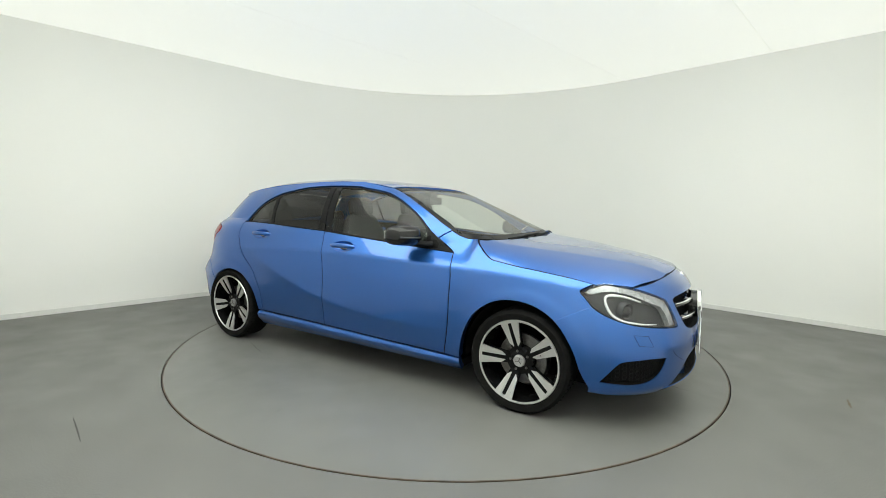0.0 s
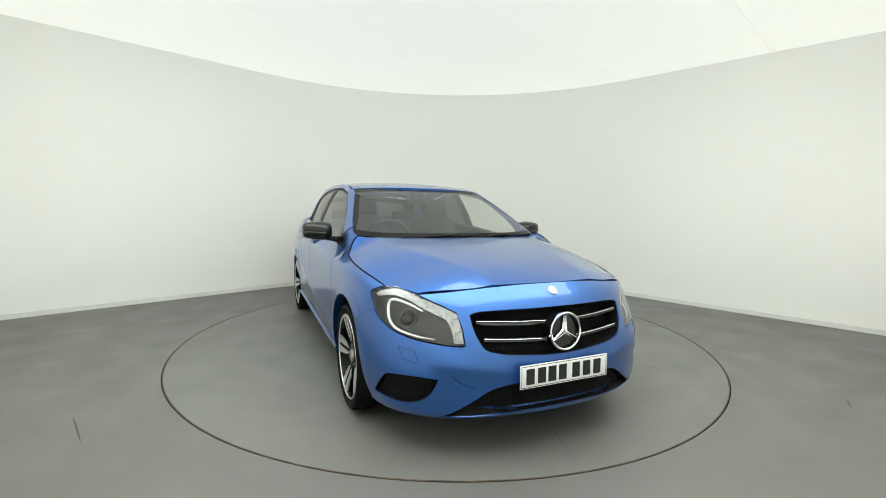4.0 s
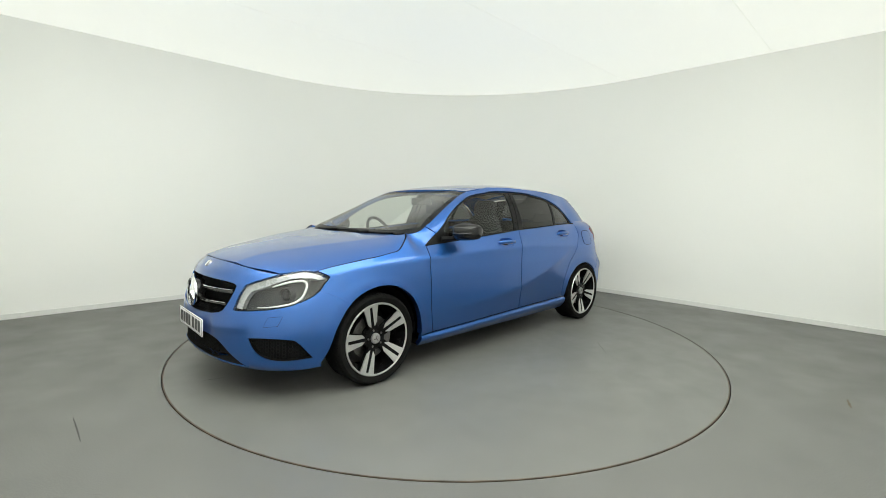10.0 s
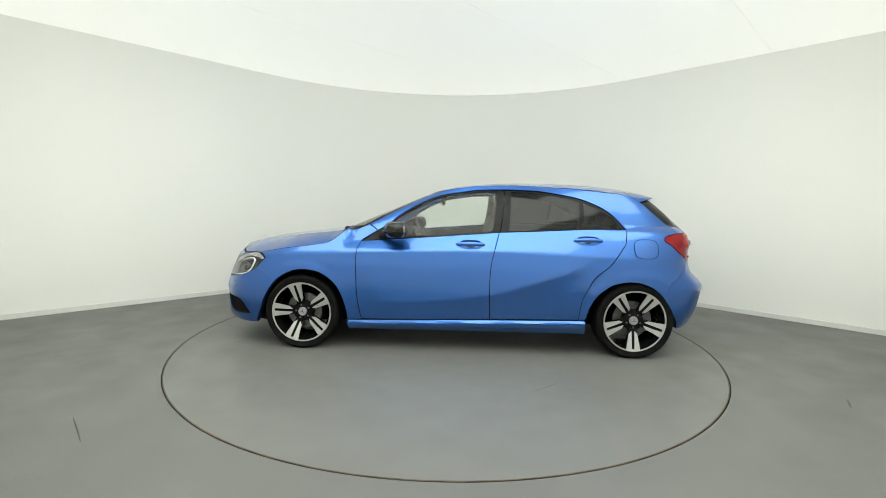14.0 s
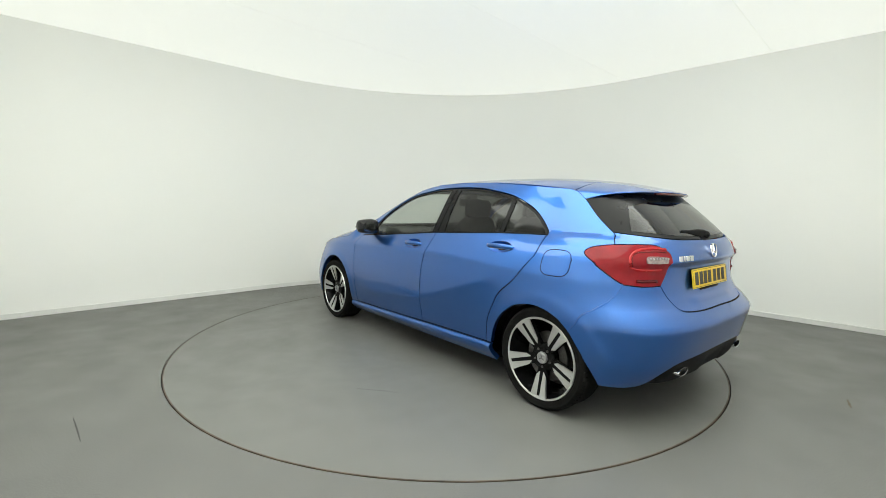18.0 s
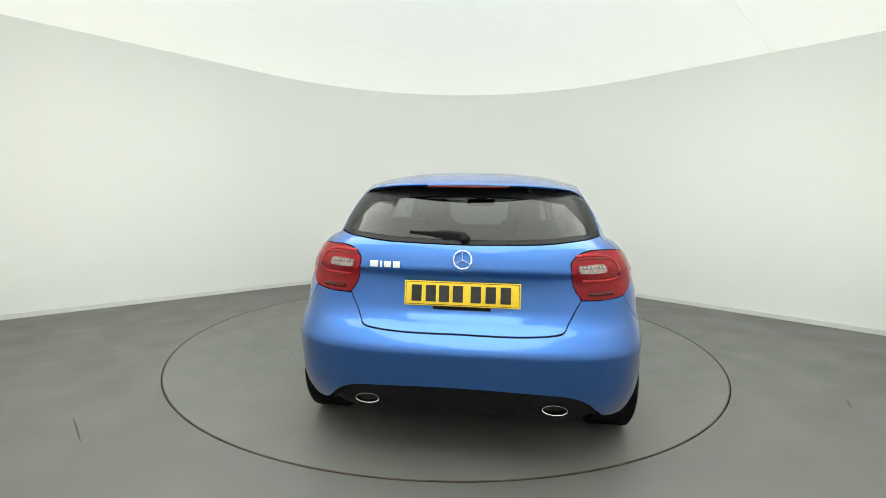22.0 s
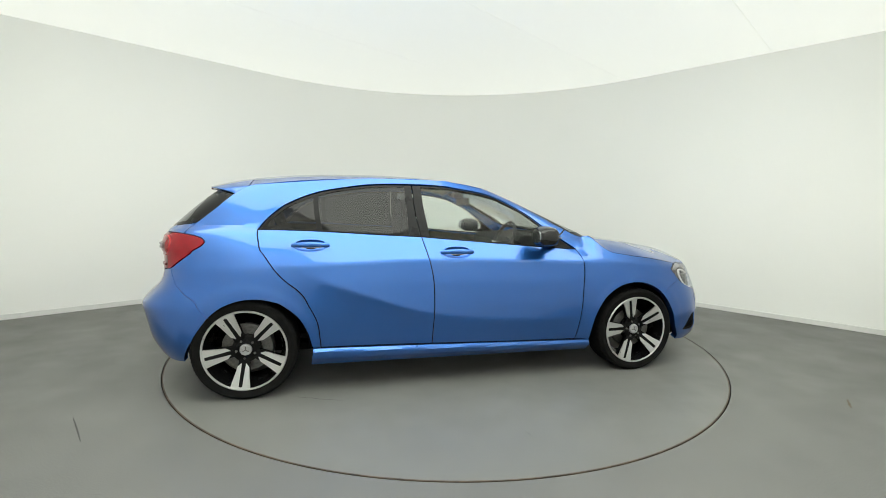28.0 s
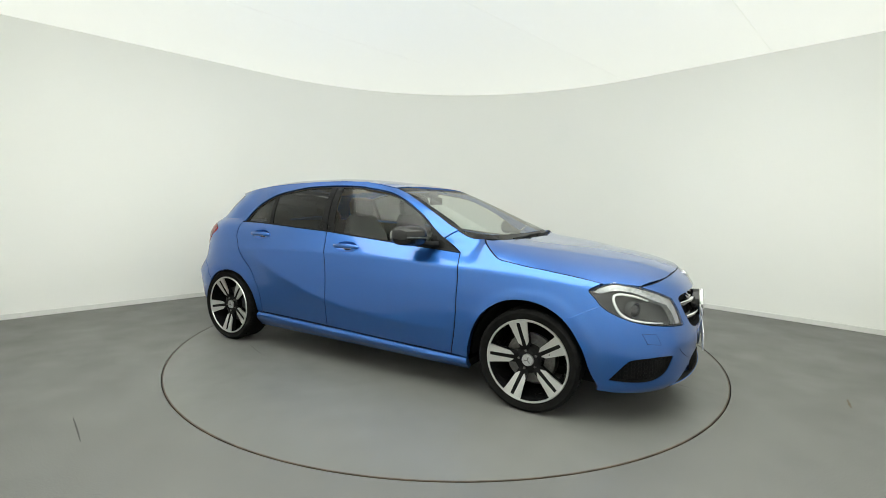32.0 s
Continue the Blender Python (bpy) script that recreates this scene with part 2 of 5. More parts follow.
# belt line: its height and half width along the car
BELT_Z = curve((-1.95, 1.03), (-1.6, 1.045), (-1.25, 1.037), (-0.9, 1.028), (-0.25, 0.993), (0.49, 0.931), (0.87, 0.903), (1.2, 0.88))
BELT_Y = curve((-2.0, 0.69), (-1.64, 0.712), (-1.45, 0.722), (-1.27, 0.722), (-1.0, 0.752), (-0.5, 0.780), (0.0, 0.789), (0.5, 0.789), (0.9, 0.785))
TUMBLE = curve((0.0, 0.0), (0.1, 0.036), (0.2, 0.083), (0.3, 0.140), (0.35, 0.184), (0.42, 0.25))
FLANK = curve((0.14, 0.775), (0.19, 0.815), (0.24, 0.850), (0.30, 0.866), (0.42, 0.878), (0.55, 0.884), (0.68, 0.882), (0.80, 0.872))
FLANK_END = curve((0.14, 0.825), (0.20, 0.853), (0.30, 0.874), (0.42, 0.884), (0.55, 0.885), (0.68, 0.882), (0.80, 0.872))
FENDER = curve((0.80, 0.872), (0.84, 0.842), (0.88, 0.810), (0.93, 0.776), (0.99, 0.732), (1.05, 0.68))
DROP_Z = curve((-1.20, 0.90), (-1.04, 0.79), (-0.78, 0.675), (-0.518, 0.584), (-0.19, 0.485), (0.11, 0.443), (0.57, 0.417), (0.85, 0.422), (1.0, 0.425))
# shoulder crease from the headlight over the wing and the doors
SHOULDER = curve((-2.1, 0.80), (-1.5, 0.80), (-1.2, 0.806), (-0.8, 0.826), (-0.3, 0.842), (0.117, 0.842), (0.88, 0.820), (1.18, 0.811), (1.48, 0.793), (1.67, 0.768), (1.9, 0.755), (2.3, 0.755))


def smooth(a, b, x):
    t = np.clip((np.asarray(x, float) - a) / (b - a), 0, 1)
    return t * t * (3 - 2 * t)


def half_width(x, z):
    """Half width of the car's side before its ends round off."""
    x, z = np.asarray(x, float), np.asarray(z, float)
    bz, by = BELT_Z(x), BELT_Y(x)
    up = by - TUMBLE(np.maximum(z - bz, 0))
    sh = SHOULDER(x)
    ys = FLANK(sh)
    u = np.clip((bz - z) / np.maximum(bz - sh, 0.02), 0, 1)
    e = 1.0 - 0.55 * smooth(-0.4, -1.5, x)
    low = by + (ys - by) * u ** e
    f = smooth(0.35, 0.9, x)
    fz = FENDER(z - (sh - 0.80)) + ys - 0.872
    low = low * (1 - f) + fz * f
    g = smooth(0.93, 1.03, x)
    at_belt = by * (1 - f) + (FENDER(bz - (sh - 0.80)) + ys - 0.872) * f
    low = low + (by - at_belt) * (1 - u) ** 2 * (1 - g)
    y = np.where(z > sh, np.where(z > bz, up + (fz - up) * g, low), FLANK(z) + (FLANK_END(z) - FLANK(z)) * smooth(1.1, 1.5, np.abs(x)))
    # falling crease on the doors
    k = smooth(-1.15, -0.75, x) * smooth(1.0, 0.45, x)
    d = z - DROP_Z(x)
    up, dn = np.logaddexp(0, d / 0.006) * 0.006, np.logaddexp(0, -d / 0.006) * 0.006
    dent = 0.015 * np.exp(-up / 0.12) - 0.019 * (1 - np.exp(-dn / 0.085))
    y = y + k * dent * smooth(0.24, 0.30, z)
    # wheel arch lips and rear haunch
    for cx in (1.35, -1.35):
        r = np.hypot(x - cx, (z - 0.305) * (1.0 if cx > 0 else 1.06))
        y = y + 0.0055 * (1 - smooth(0.385, 0.440, r)) * smooth(0.15, 0.35, z)
    return y


def arc(th, p, q):
    """The point on the rounded end t^p + v^q = 1 in the direction th."""
    c, d = np.maximum(np.cos(th), 0), np.maximum(np.sin(th), 0)
    lo, hi = np.full(np.shape(th), 0.95), np.full(np.shape(th), 1.5)
    for _ in range(34):
        m = (lo + hi) / 2
        big = (m * d) ** p + (m * c) ** q > 1
        hi, lo = np.where(big, m, hi), np.where(big, lo, m)
    return lo * d, lo * c


END = 1.6                          # how far s runs round an end, for each radian
XU = -0.05                         # where the windscreen begins to round


def powers(z, upper):
    return (10.0 + 0 * z, 6.0) if upper else (7.2 - 2.2 * smooth(0.38, 0.78, z), 2.0)


def side_point(s, z, upper=False):
    """The outer surface on the car's left. s is x between the ends and runs on round them to the centre line."""
    s, z = np.broadcast_arrays(np.asarray(s, float), np.asarray(z, float))
    fr, x0 = (SCREEN(z), XU) if upper else (NOSE(z), XF)
    half = math.pi / 2
    p, q = powers(z, upper)
    tf, vf = arc(np.clip((s - x0) / END, 0, half), p, q)
    tr, vr = arc(np.clip((XR - s) / END, 0, half), 8.0 + 0 * z, 3.0)
    x = np.clip(s, XR, x0) + (fr - x0) * tf - (XR - TAIL(z)) * tr
    y = half_width(x, z) * np.minimum(vf, 1) * np.minimum(vr, 1)
    if not upper:
        # the foot of the windscreen pillar runs into the wing
        t = np.clip((x - XU) / (SCREEN(z) - XU), 0, 0.98)
        b = BELT_Z(x)
        k = smooth(1.03, 0.94, x) * smooth(0.2, 0.5, x) * smooth(b, b + 0.06, z)
        y = y * (1 - k + k * (1 - t ** 10) ** (1 / 6))
    return np.stack([x, y, z + 0 * x], -1)


def s_of(x, z, upper=False):
    """s for a place (x, z) on the side."""
    fr, x0 = (float(SCREEN(z)), XU) if upper else (float(NOSE(z)), XF)
    if x > x0:
        p, q = powers(z, upper)
        t = min(1, (x - x0) / (fr - x0))
        return x0 + END * math.atan2(t, (1 - t ** p) ** (1 / q))
    if x < XR:
        t = min(1, (XR - x) / (XR - float(TAIL(z))))
        return XR - END * math.atan2(t, (1 - t ** 8) ** (1 / 3))
    return x


S_NOSE, S_SCREEN, S_TAIL = XF + END * math.pi / 2, XU + END * math.pi / 2, XR - END * math.pi / 2


def s_end(y, z, front=True, upper=False):
    """s for a half width y on the nose or tail at height z."""
    lo, hi = ((XU if upper else XF), (S_SCREEN if upper else S_NOSE)) if front else (XR, S_TAIL)
    for _ in range(40):
        mid = (lo + hi) / 2
        if side_point(mid, z, upper)[1] > y:
            lo = mid
        else:
            hi = mid
    return (lo + hi) / 2


# ---- panels cut out of that shape ----
from mathutils.geometry import delaunay_2d_cdt


def spline(pts, step):
    """A smooth line through the points, cut into even pieces."""
    p = np.array(pts, float)
    if len(p) == 2:
        fine = p
    else:
        q = np.vstack([2 * p[0] - p[1], p, 2 * p[-1] - p[-2]])
        fine = []
        for i in range(1, len(q) - 2):
            a, b, c, d = q[i - 1:i + 3]
            for t in np.linspace(0, 1, 9)[:-1]:
                fine.append(0.5 * (2 * b + (c - a) * t + (2 * a - 5 * b + 4 * c - d) * t * t + (3 * b - a - 3 * c + d) * t ** 3))
        fine = np.array(fine + [p[-1]])
    seg = np.linalg.norm(np.diff(fine, axis=0), axis=1)
    run = np.concatenate([[0], np.cumsum(seg)])
    n = max(1, int(round(run[-1] / step)))
    at = np.linspace(0, run[-1], n + 1)
    return np.stack([np.interp(at, run, fine[:, k]) for k in range(p.shape[1])], -1)


def loop2d(segs, step):
    """A closed outline of several smooth lines, with corners where they meet."""
    out = []
    for i, s in enumerate(segs):
        pts = spline(s, step)
        nxt = segs[(i + 1) % len(segs)][0]
        if np.hypot(*(pts[-1] - np.array(nxt))) < 0.004:
            pts = pts[:-1]
        out.append(pts)
    return np.vstack(out)


def area2d(p):
    x, y = p[:, 0], p[:, 1]
    return 0.5 * np.sum(x * np.roll(y, -1) - y * np.roll(x, -1))


def inset(p, d):
    """The outline moved inward by d (outward when negative)."""
    if d == 0:
        return p
    a, b = np.roll(p, 1, 0), np.roll(p, -1, 0)
    e1, e2 = p - a, b - p
    e1 /= np.linalg.norm(e1, axis=1)[:, None] + 1e-12
    e2 /= np.linalg.norm(e2, axis=1)[:, None] + 1e-12
    n = np.stack([-(e1 + e2)[:, 1], (e1 + e2)[:, 0]], -1)
    n /= np.linalg.norm(n, axis=1)[:, None] + 1e-12
    k = np.clip(1 / np.maximum((n * np.stack([-e1[:, 1], e1[:, 0]], -1)).sum(1), 0.4), 1, 2.2)
    sign = 1 if area2d(p) > 0 else -1
    return p + sign * d * n * k[:, None]


def inside(pts, poly):
    x, y = pts[:, 0][:, None], pts[:, 1][:, None]
    x0, y0 = poly[:, 0], poly[:, 1]
    x1, y1 = np.roll(x0, -1), np.roll(y0, -1)
    c = ((y0 > y) != (y1 > y)) & (x < (x1 - x0) * (y - y0) / (y1 - y0 + 1e-15) + x0)
    return c.sum(1) % 2 == 1


def edge_far(pts, poly, d):
    a, b = poly, np.roll(poly, -1, 0)
    ab = b - a
    t = np.clip(((pts[:, None] - a) * ab).sum(-1) / ((ab * ab).sum(-1) + 1e-15), 0, 1)
    return np.min(np.linalg.norm(pts[:, None] - (a + t[..., None] * ab), axis=-1), axis=1) > d


def fill2d(outer, holes, step):
    """Triangles inside an outline with holes, on an even grid."""
    loops = [outer, *holes]
    lo, hi = outer.min(0), outer.max(0)
    gx = np.arange(lo[0] + step / 2, hi[0], step)
    gz = np.arange(lo[1] + step / 2, hi[1], step)
    g = np.array([(x + (step / 2 if j % 2 else 0), z) for j, z in enumerate(gz) for x in gx])
    if len(g):
        keep = inside(g, outer)
        for h in holes:
            keep &= ~inside(g, h)
        g = g[keep]
        for l in loops:
            if len(g):
                g = g[edge_far(g, l, step * 0.45)]
    verts, edges = [], []
    for l in loops:
        n0 = len(verts)
        verts += [tuple(p) for p in l]
        edges += [(n0 + i, n0 + (i + 1) % len(l)) for i in range(len(l))]
    verts += [tuple(p) for p in g]
    vo, eo, fo, _, _, _ = delaunay_2d_cdt([Vector(v) for v in verts], edges, [], 0, 1e-6)
    V = np.array([tuple(v) for v in vo])
    F = np.array([tuple(f) for f in fo if len(f) == 3])
    c = V[F].mean(1)
    ok = inside(c, outer)
    for h in holes:
        ok &= ~inside(c, h)
    return V, F[ok]


def skin_bm(segs, holes=(), upper=False, step=0.035, gap=0.0034, lift=0.0, flange=0.012, mirror=False, both=False, surf=None, hole_flange=None, bm=None):
    """A panel of the car's outer shape: an outline in (s, z), lifted on to the surface, with its edges turned in.
    both: the panel crosses the centre line, and its other half is added."""
    if surf is None:
        def surf(a, b):
            return side_point(a, b, upper)
    outer = loop2d(segs, step * 0.7)
    centre = None
    if both:
        centre = both if isinstance(both, float) else (S_NOSE if outer[:, 0].mean() > 0 else S_TAIL)
    on_c = np.abs(outer[:, 0] - centre) < 1e-4 if centre is not None else np.zeros(len(outer), bool)
    o2 = inset(outer, gap)
    if centre is not None:
        o2[on_c, 0] = centre
    hl = [inset(loop2d(h, step * 0.6), -gap * 0.5) if not isinstance(h, np.ndarray) else h for h in holes]
    if centre is not None:
        for h in hl:
            h[np.abs(h[:, 0] - centre) < 0.006, 0] = centre
    # a hole that touches the centre line is cut out of the outline itself
    inner = []
    for h in hl:
        if centre is not None and (np.abs(h[:, 0] - centre) < 1e-6).sum() >= 2:
            o2 = notch(o2, h, centre)
        else:
            inner.append(h)
    V, F = fill2d(o2, inner, step)
    e = 1e-3

    def lifted(s, z, d):
        p = surf(s, z)
        n = np.cross(surf(s + e, z) - surf(s - e, z), surf(s, z + e) - surf(s, z - e))
        n /= np.linalg.norm(n, axis=-1)[..., None] + 1e-15
        return p, n
    P, N = lifted(V[:, 0], V[:, 1], 0)
    if centre is not None:
        c = np.abs(V[:, 0] - centre) < 1e-5
        P[c, 1] = 0
        Pc, Nc = lifted(V[c, 0] - np.sign(centre) * 0.01 if c.any() else V[c, 0], V[c, 1], 0)
        N[c] = Nc * np.array([1, 0, 1])
        N[c] /= np.linalg.norm(N[c], axis=-1)[:, None] + 1e-15
    # outward: the side of the surface away from the car's middle
    mid = np.array([np.clip(P[:, 0], -1.2, 1.2), 0 * P[:, 0], np.full(len(P), 0.7)]).T
    sgn = np.sign(np.sum(N * (P - mid), axis=1).mean())
    N = N * sgn
    A = P + N * (lift(P)[:, None] if callable(lift) else lift)
    bm = bm or bmesh.new()
    halves = [1, -1] if both else ([-1] if mirror else [1])
    for m in halves:
        k = np.array([1, m, 1])
        vs = [bm.verts.new(a * k) for a in A]
        for f in F:
            try:
                bm.faces.new([vs[i] for i in f])
            except ValueError:
                pass
        if flange:
            cnt = {}
            for f in F:
                for a, b in ((f[0], f[1]), (f[1], f[2]), (f[2], f[0])):
                    key = (min(a, b), max(a, b))
                    cnt[key] = cnt.get(key, 0) + 1
            rim = {}

            def rimv(i):
                if i not in rim:
                    rim[i] = bm.verts.new((A[i] - N[i] * flange) * k)
                return rim[i]
            for (a, b), n in cnt.items():
                if n == 1:
                    if centre is not None and abs(V[a, 0] - centre) < 1e-5 and abs(V[b, 0] - centre) < 1e-5:
                        continue
                    bm.faces.new((vs[a], vs[b], rimv(b), rimv(a)))
    if both:
        bmesh.ops.remove_doubles(bm, verts=[v for v in bm.verts if abs(v.co.y) < 0.003], dist=0.004)
    return bm


def notch(outer, hole, centre):
    """Cut a hole on the centre line out of the outline of a half panel."""
    on = np.abs(hole[:, 0] - centre) < 1e-5
    z0, z1 = hole[on][:, 1].min(), hole[on][:, 1].max()
    # the open line of the hole, from its upper end on the centre line to its lower one
    n = len(hole)
    first = [i for i in range(n) if not on[i] and on[i - 1]][0]
    side = [q for q, c in zip(np.roll(hole, -first, 0), np.roll(on, -first)) if not c]
    if side[0][1] < side[-1][1]:
        side = side[::-1]
    n = len(outer)
    for i in range(n):
        p, q = outer[i], outer[(i + 1) % n]
        if abs(p[0] - centre) < 1e-5 and abs(q[0] - centre) < 1e-5 and min(p[1], q[1]) < z1 and max(p[1], q[1]) > z0:
            break
    else:
        return outer
    keep = [j for j in range(n) if not (abs(outer[j][0] - centre) < 1e-5 and z0 - 1e-4 < outer[j][1] < z1 + 1e-4)]
    down = q[1] < p[1]
    cut = [(centre, z1)] + [tuple(v) for v in side] + [(centre, z0)]
    if not down:
        cut = cut[::-1]
    # walk on from the last kept point before the hole
    order = [(i + 1 + k) % n for k in range(n)]
    while order[0] in keep and abs(outer[order[0]][0] - centre) < 1e-5 and (outer[order[0]][1] > z1 if down else outer[order[0]][1] < z0):
        order = order[1:] + order[:1]
    rest = [tuple(outer[j]) for j in order if j in keep]
    # start after the hole: points past its far end come first
    return np.array(cut + rest)


def X(x, z):
    return (s_of(x, z), z)


def U(x, z):
    return (s_of(x, z, True), z)


def Yf(y, z):
    return (s_end(y, z) if y > 0 else S_NOSE, z)


def Yr(y, z):
    return (s_end(y, z, False) if y > 0 else S_TAIL, z)


def Yw(y, z):
    return (s_end(y, z, True, True) if y > 0 else S_SCREEN, z)


def Xs(*pts):
    return [X(*p) for p in pts]


def Us(*pts):
    return [U(*p) for p in pts]


# ---- shut lines of the car, as places (x, z) on its side or (y, z) on its ends ----
ARCH_F = Xs((1.735, 0.20), (1.703, 0.307), (1.662, 0.42), (1.600, 0.525), (1.553, 0.578))
ARCH_F2 = Xs((1.553, 0.578), (1.50, 0.615), (1.43, 0.646), (1.343, 0.663), (1.24, 0.655), (1.153, 0.62), (1.068, 0.55), (1.007, 0.44), (0.977, 0.324), (0.968, 0.252))
DOOR_F = Xs((0.868, 0.903), (0.890, 0.834), (0.897, 0.769), (0.893, 0.637), (0.889, 0.504), (0.877, 0.39), (0.853, 0.262))
B_SEAM = Xs((-0.263, 0.992), (-0.204, 0.769), (-0.189, 0.584), (-0.197, 0.288))
R_SEAM = Xs((-1.282, 1.033), (-1.274, 0.978), (-1.221, 0.862), (-1.129, 0.743), (-1.004, 0.625), (-0.933, 0.481), (-0.912, 0.36), (-0.907, 0.302))
SILL_F = Xs((0.853, 0.262), (0.968, 0.252))
SILL_1 = Xs((-0.197, 0.288), (0.4, 0.271), (0.853, 0.262))
SILL_2 = Xs((-0.907, 0.302), (-0.5, 0.296), (-0.197, 0.288))
ARCH_R1 = Xs((-0.958, 0.303), (-0.985, 0.40), (-1.04, 0.50), (-1.131, 0.577), (-1.20, 0.605), (-1.285, 0.62), (-1.37, 0.613), (-1.449, 0.587), (-1.545, 0.517))
ARCH_R2 = Xs((-1.545, 0.517), (-1.60, 0.44), (-1.647, 0.362), (-1.695, 0.238))
BELT_1 = Xs((0.868, 0.903), (0.496, 0.930), (0.1, 0.962), (-0.263, 0.992))
BELT_2 = Xs((-0.263, 0.992), (-0.9, 1.024), (-1.282, 1.033))
WIN_TOP = Us((0.738, 0.986), (0.674, 1.027), (0.487, 1.165), (0.295, 1.262), (0.15, 1.300), (-0.02, 1.325), (-0.251, 1.340), (-0.55, 1.333), (-0.804, 1.298), (-0.956, 1.262), (-1.11, 1.196), (-1.215, 1.115), (-1.282, 1.033))
SCREEN_E = Us((0.815, 1.038), (0.718, 1.086), (0.635, 1.132), (0.482, 1.212), (0.33, 1.284), (0.226, 1.322))
SCREEN_F = Us((0.930, 0.992), (0.895, 1.002), (0.855, 1.018), (0.815, 1.038))
WIN_FOOT = [(0.868, 0.905), (0.80, 0.948), (0.738, 0.986)]
PILLAR_CUT = [(0.738, 0.986), (0.775, 1.012), (0.815, 1.038)]
GUTTER = Us((0.226, 1.322), (0.03, 1.358), (-0.3, 1.378), (-0.8, 1.362), (-1.25, 1.322), (-1.352, 1.3065))
SPOILER_S = Us((-1.352, 1.3065), (-1.392, 1.286), (-1.436, 1.254))
GLASS_R = Us((-1.436, 1.254), (-1.465, 1.230), (-1.54, 1.16), (-1.61, 1.10), (-1.653, 1.066))
HATCH_S = Xs((-1.653, 1.066), (-1.703, 1.003))
TL_TOP_IN = [X(-1.703, 1.003), Yr(0.644, 1.006), Yr(0.563, 1.004), Yr(0.512, 0.986), Yr(0.476, 0.953), Yr(0.478, 0.905), Yr(0.494, 0.84), Yr(0.53, 0.785)]
TL_LOW = [Yr(0.53, 0.785), Yr(0.64, 0.785), Yr(0.735, 0.798)]
TL_OUT = [Yr(0.735, 0.798), X(-1.738, 0.824), X(-1.671, 0.875), X(-1.609, 0.923), X(-1.571, 0.956), X(-1.595, 0.982), X(-1.65, 0.996), X(-1.703, 1.003)]
HATCH_LOW = [Yr(0.53, 0.785), Yr(0.50, 0.735), Yr(0.473, 0.69), Yr(0.445, 0.655), Yr(0.375, 0.643), Yr(0.223, 0.637), Yr(0, 0.638)]
Q_SEAM = [Yr(0.735, 0.798), X(-1.758, 0.759), X(-1.734, 0.713), X(-1.683, 0.665), X(-1.61, 0.61), X(-1.545, 0.517)]
GLASS_LOW = [U(-1.653, 1.066), Yr(0.542, 1.049), Yr(0.373, 1.032), Yr(0.194, 1.026), Yr(0, 1.022)]
B_LINE = Xs((1.735, 0.785), (1.59, 0.815), (1.42, 0.842), (1.33, 0.853), (1.20, 0.873), (1.155, 0.880), (1.123, 0.893), (1.085, 0.920), (1.045, 0.955), (1.004, 0.995))
HL_REAR = Xs((1.739, 0.668), (1.705, 0.710), (1.672, 0.745), (1.70, 0.768), (1.735, 0.785))
HL_TOP = [X(1.735, 0.785), X(1.79, 0.793), Yf(0.69, 0.786), Yf(0.644, 0.767)]
HL_TOP2 = [Yf(0.644, 0.767), Yf(0.563, 0.727), Yf(0.507, 0.698)]
HL_IN = [Yf(0.507, 0.698), Yf(0.492, 0.63), Yf(0.488, 0.557)]
HL_LOW = [Yf(0.488, 0.557), Yf(0.51, 0.552), Yf(0.58, 0.557), Yf(0.69, 0.572), Yf(0.76, 0.595), X(1.795, 0.633), X(1.739, 0.668)]
F_SEAM = Xs((1.553, 0.578), (1.665, 0.635), (1.739, 0.668))
NOSE_TOP = [Yf(0.644, 0.767), Yf(0.437, 0.794), Yf(0.29, 0.808), Yf(0.148, 0.816), Yf(0, 0.818)]
LIP = [Yf(0, 0.217), Yf(0.24, 0.212), Yf(0.47, 0.200), Yf(0.60, 0.194), X(1.86, 0.192), X(1.735, 0.20)]
GRILLE = [[Yf(0, 0.716), Yf(0.233, 0.713), Yf(0.40, 0.705), Yf(0.452, 0.690)], [Yf(0.452, 0.690), Yf(0.445, 0.63), Yf(0.425, 0.575), Yf(0.395, 0.537), Yf(0.313, 0.515), Yf(0.2, 0.506), Yf(0.1, 0.500), Yf(0, 0.497)], [Yf(0, 0.497), Yf(0, 0.716)]]
INTAKE = [[Yf(0, 0.380), Yf(0.24, 0.376), Yf(0.33, 0.364), Yf(0.39, 0.343), Yf(0.46, 0.297), Yf(0.53, 0.252), Yf(0.59, 0.216)], [Yf(0.59, 0.216), Yf(0.47, 0.223), Yf(0.24, 0.240), Yf(0, 0.246)], [Yf(0, 0.246), Yf(0, 0.380)]]
FOG = [[X(1.798, 0.271), X(1.843, 0.327), X(1.879, 0.37), X(1.918, 0.393), Yf(0.696, 0.404), Yf(0.606, 0.399)], [Yf(0.606, 0.399), Yf(0.628, 0.342), Yf(0.66, 0.30), Yf(0.71, 0.272), Yf(0.766, 0.264), X(1.798, 0.271)]]
TAIL_LOW = [X(-1.695, 0.238), Yr(0.72, 0.236), Yr(0.655, 0.250), Yr(0.61, 0.292), Yr(0.56, 0.338), Yr(0.48, 0.373), Yr(0.343, 0.388), Yr(0.17, 0.397), Yr(0, 0.400)]


def rev(seg):
    return list(reversed(seg))


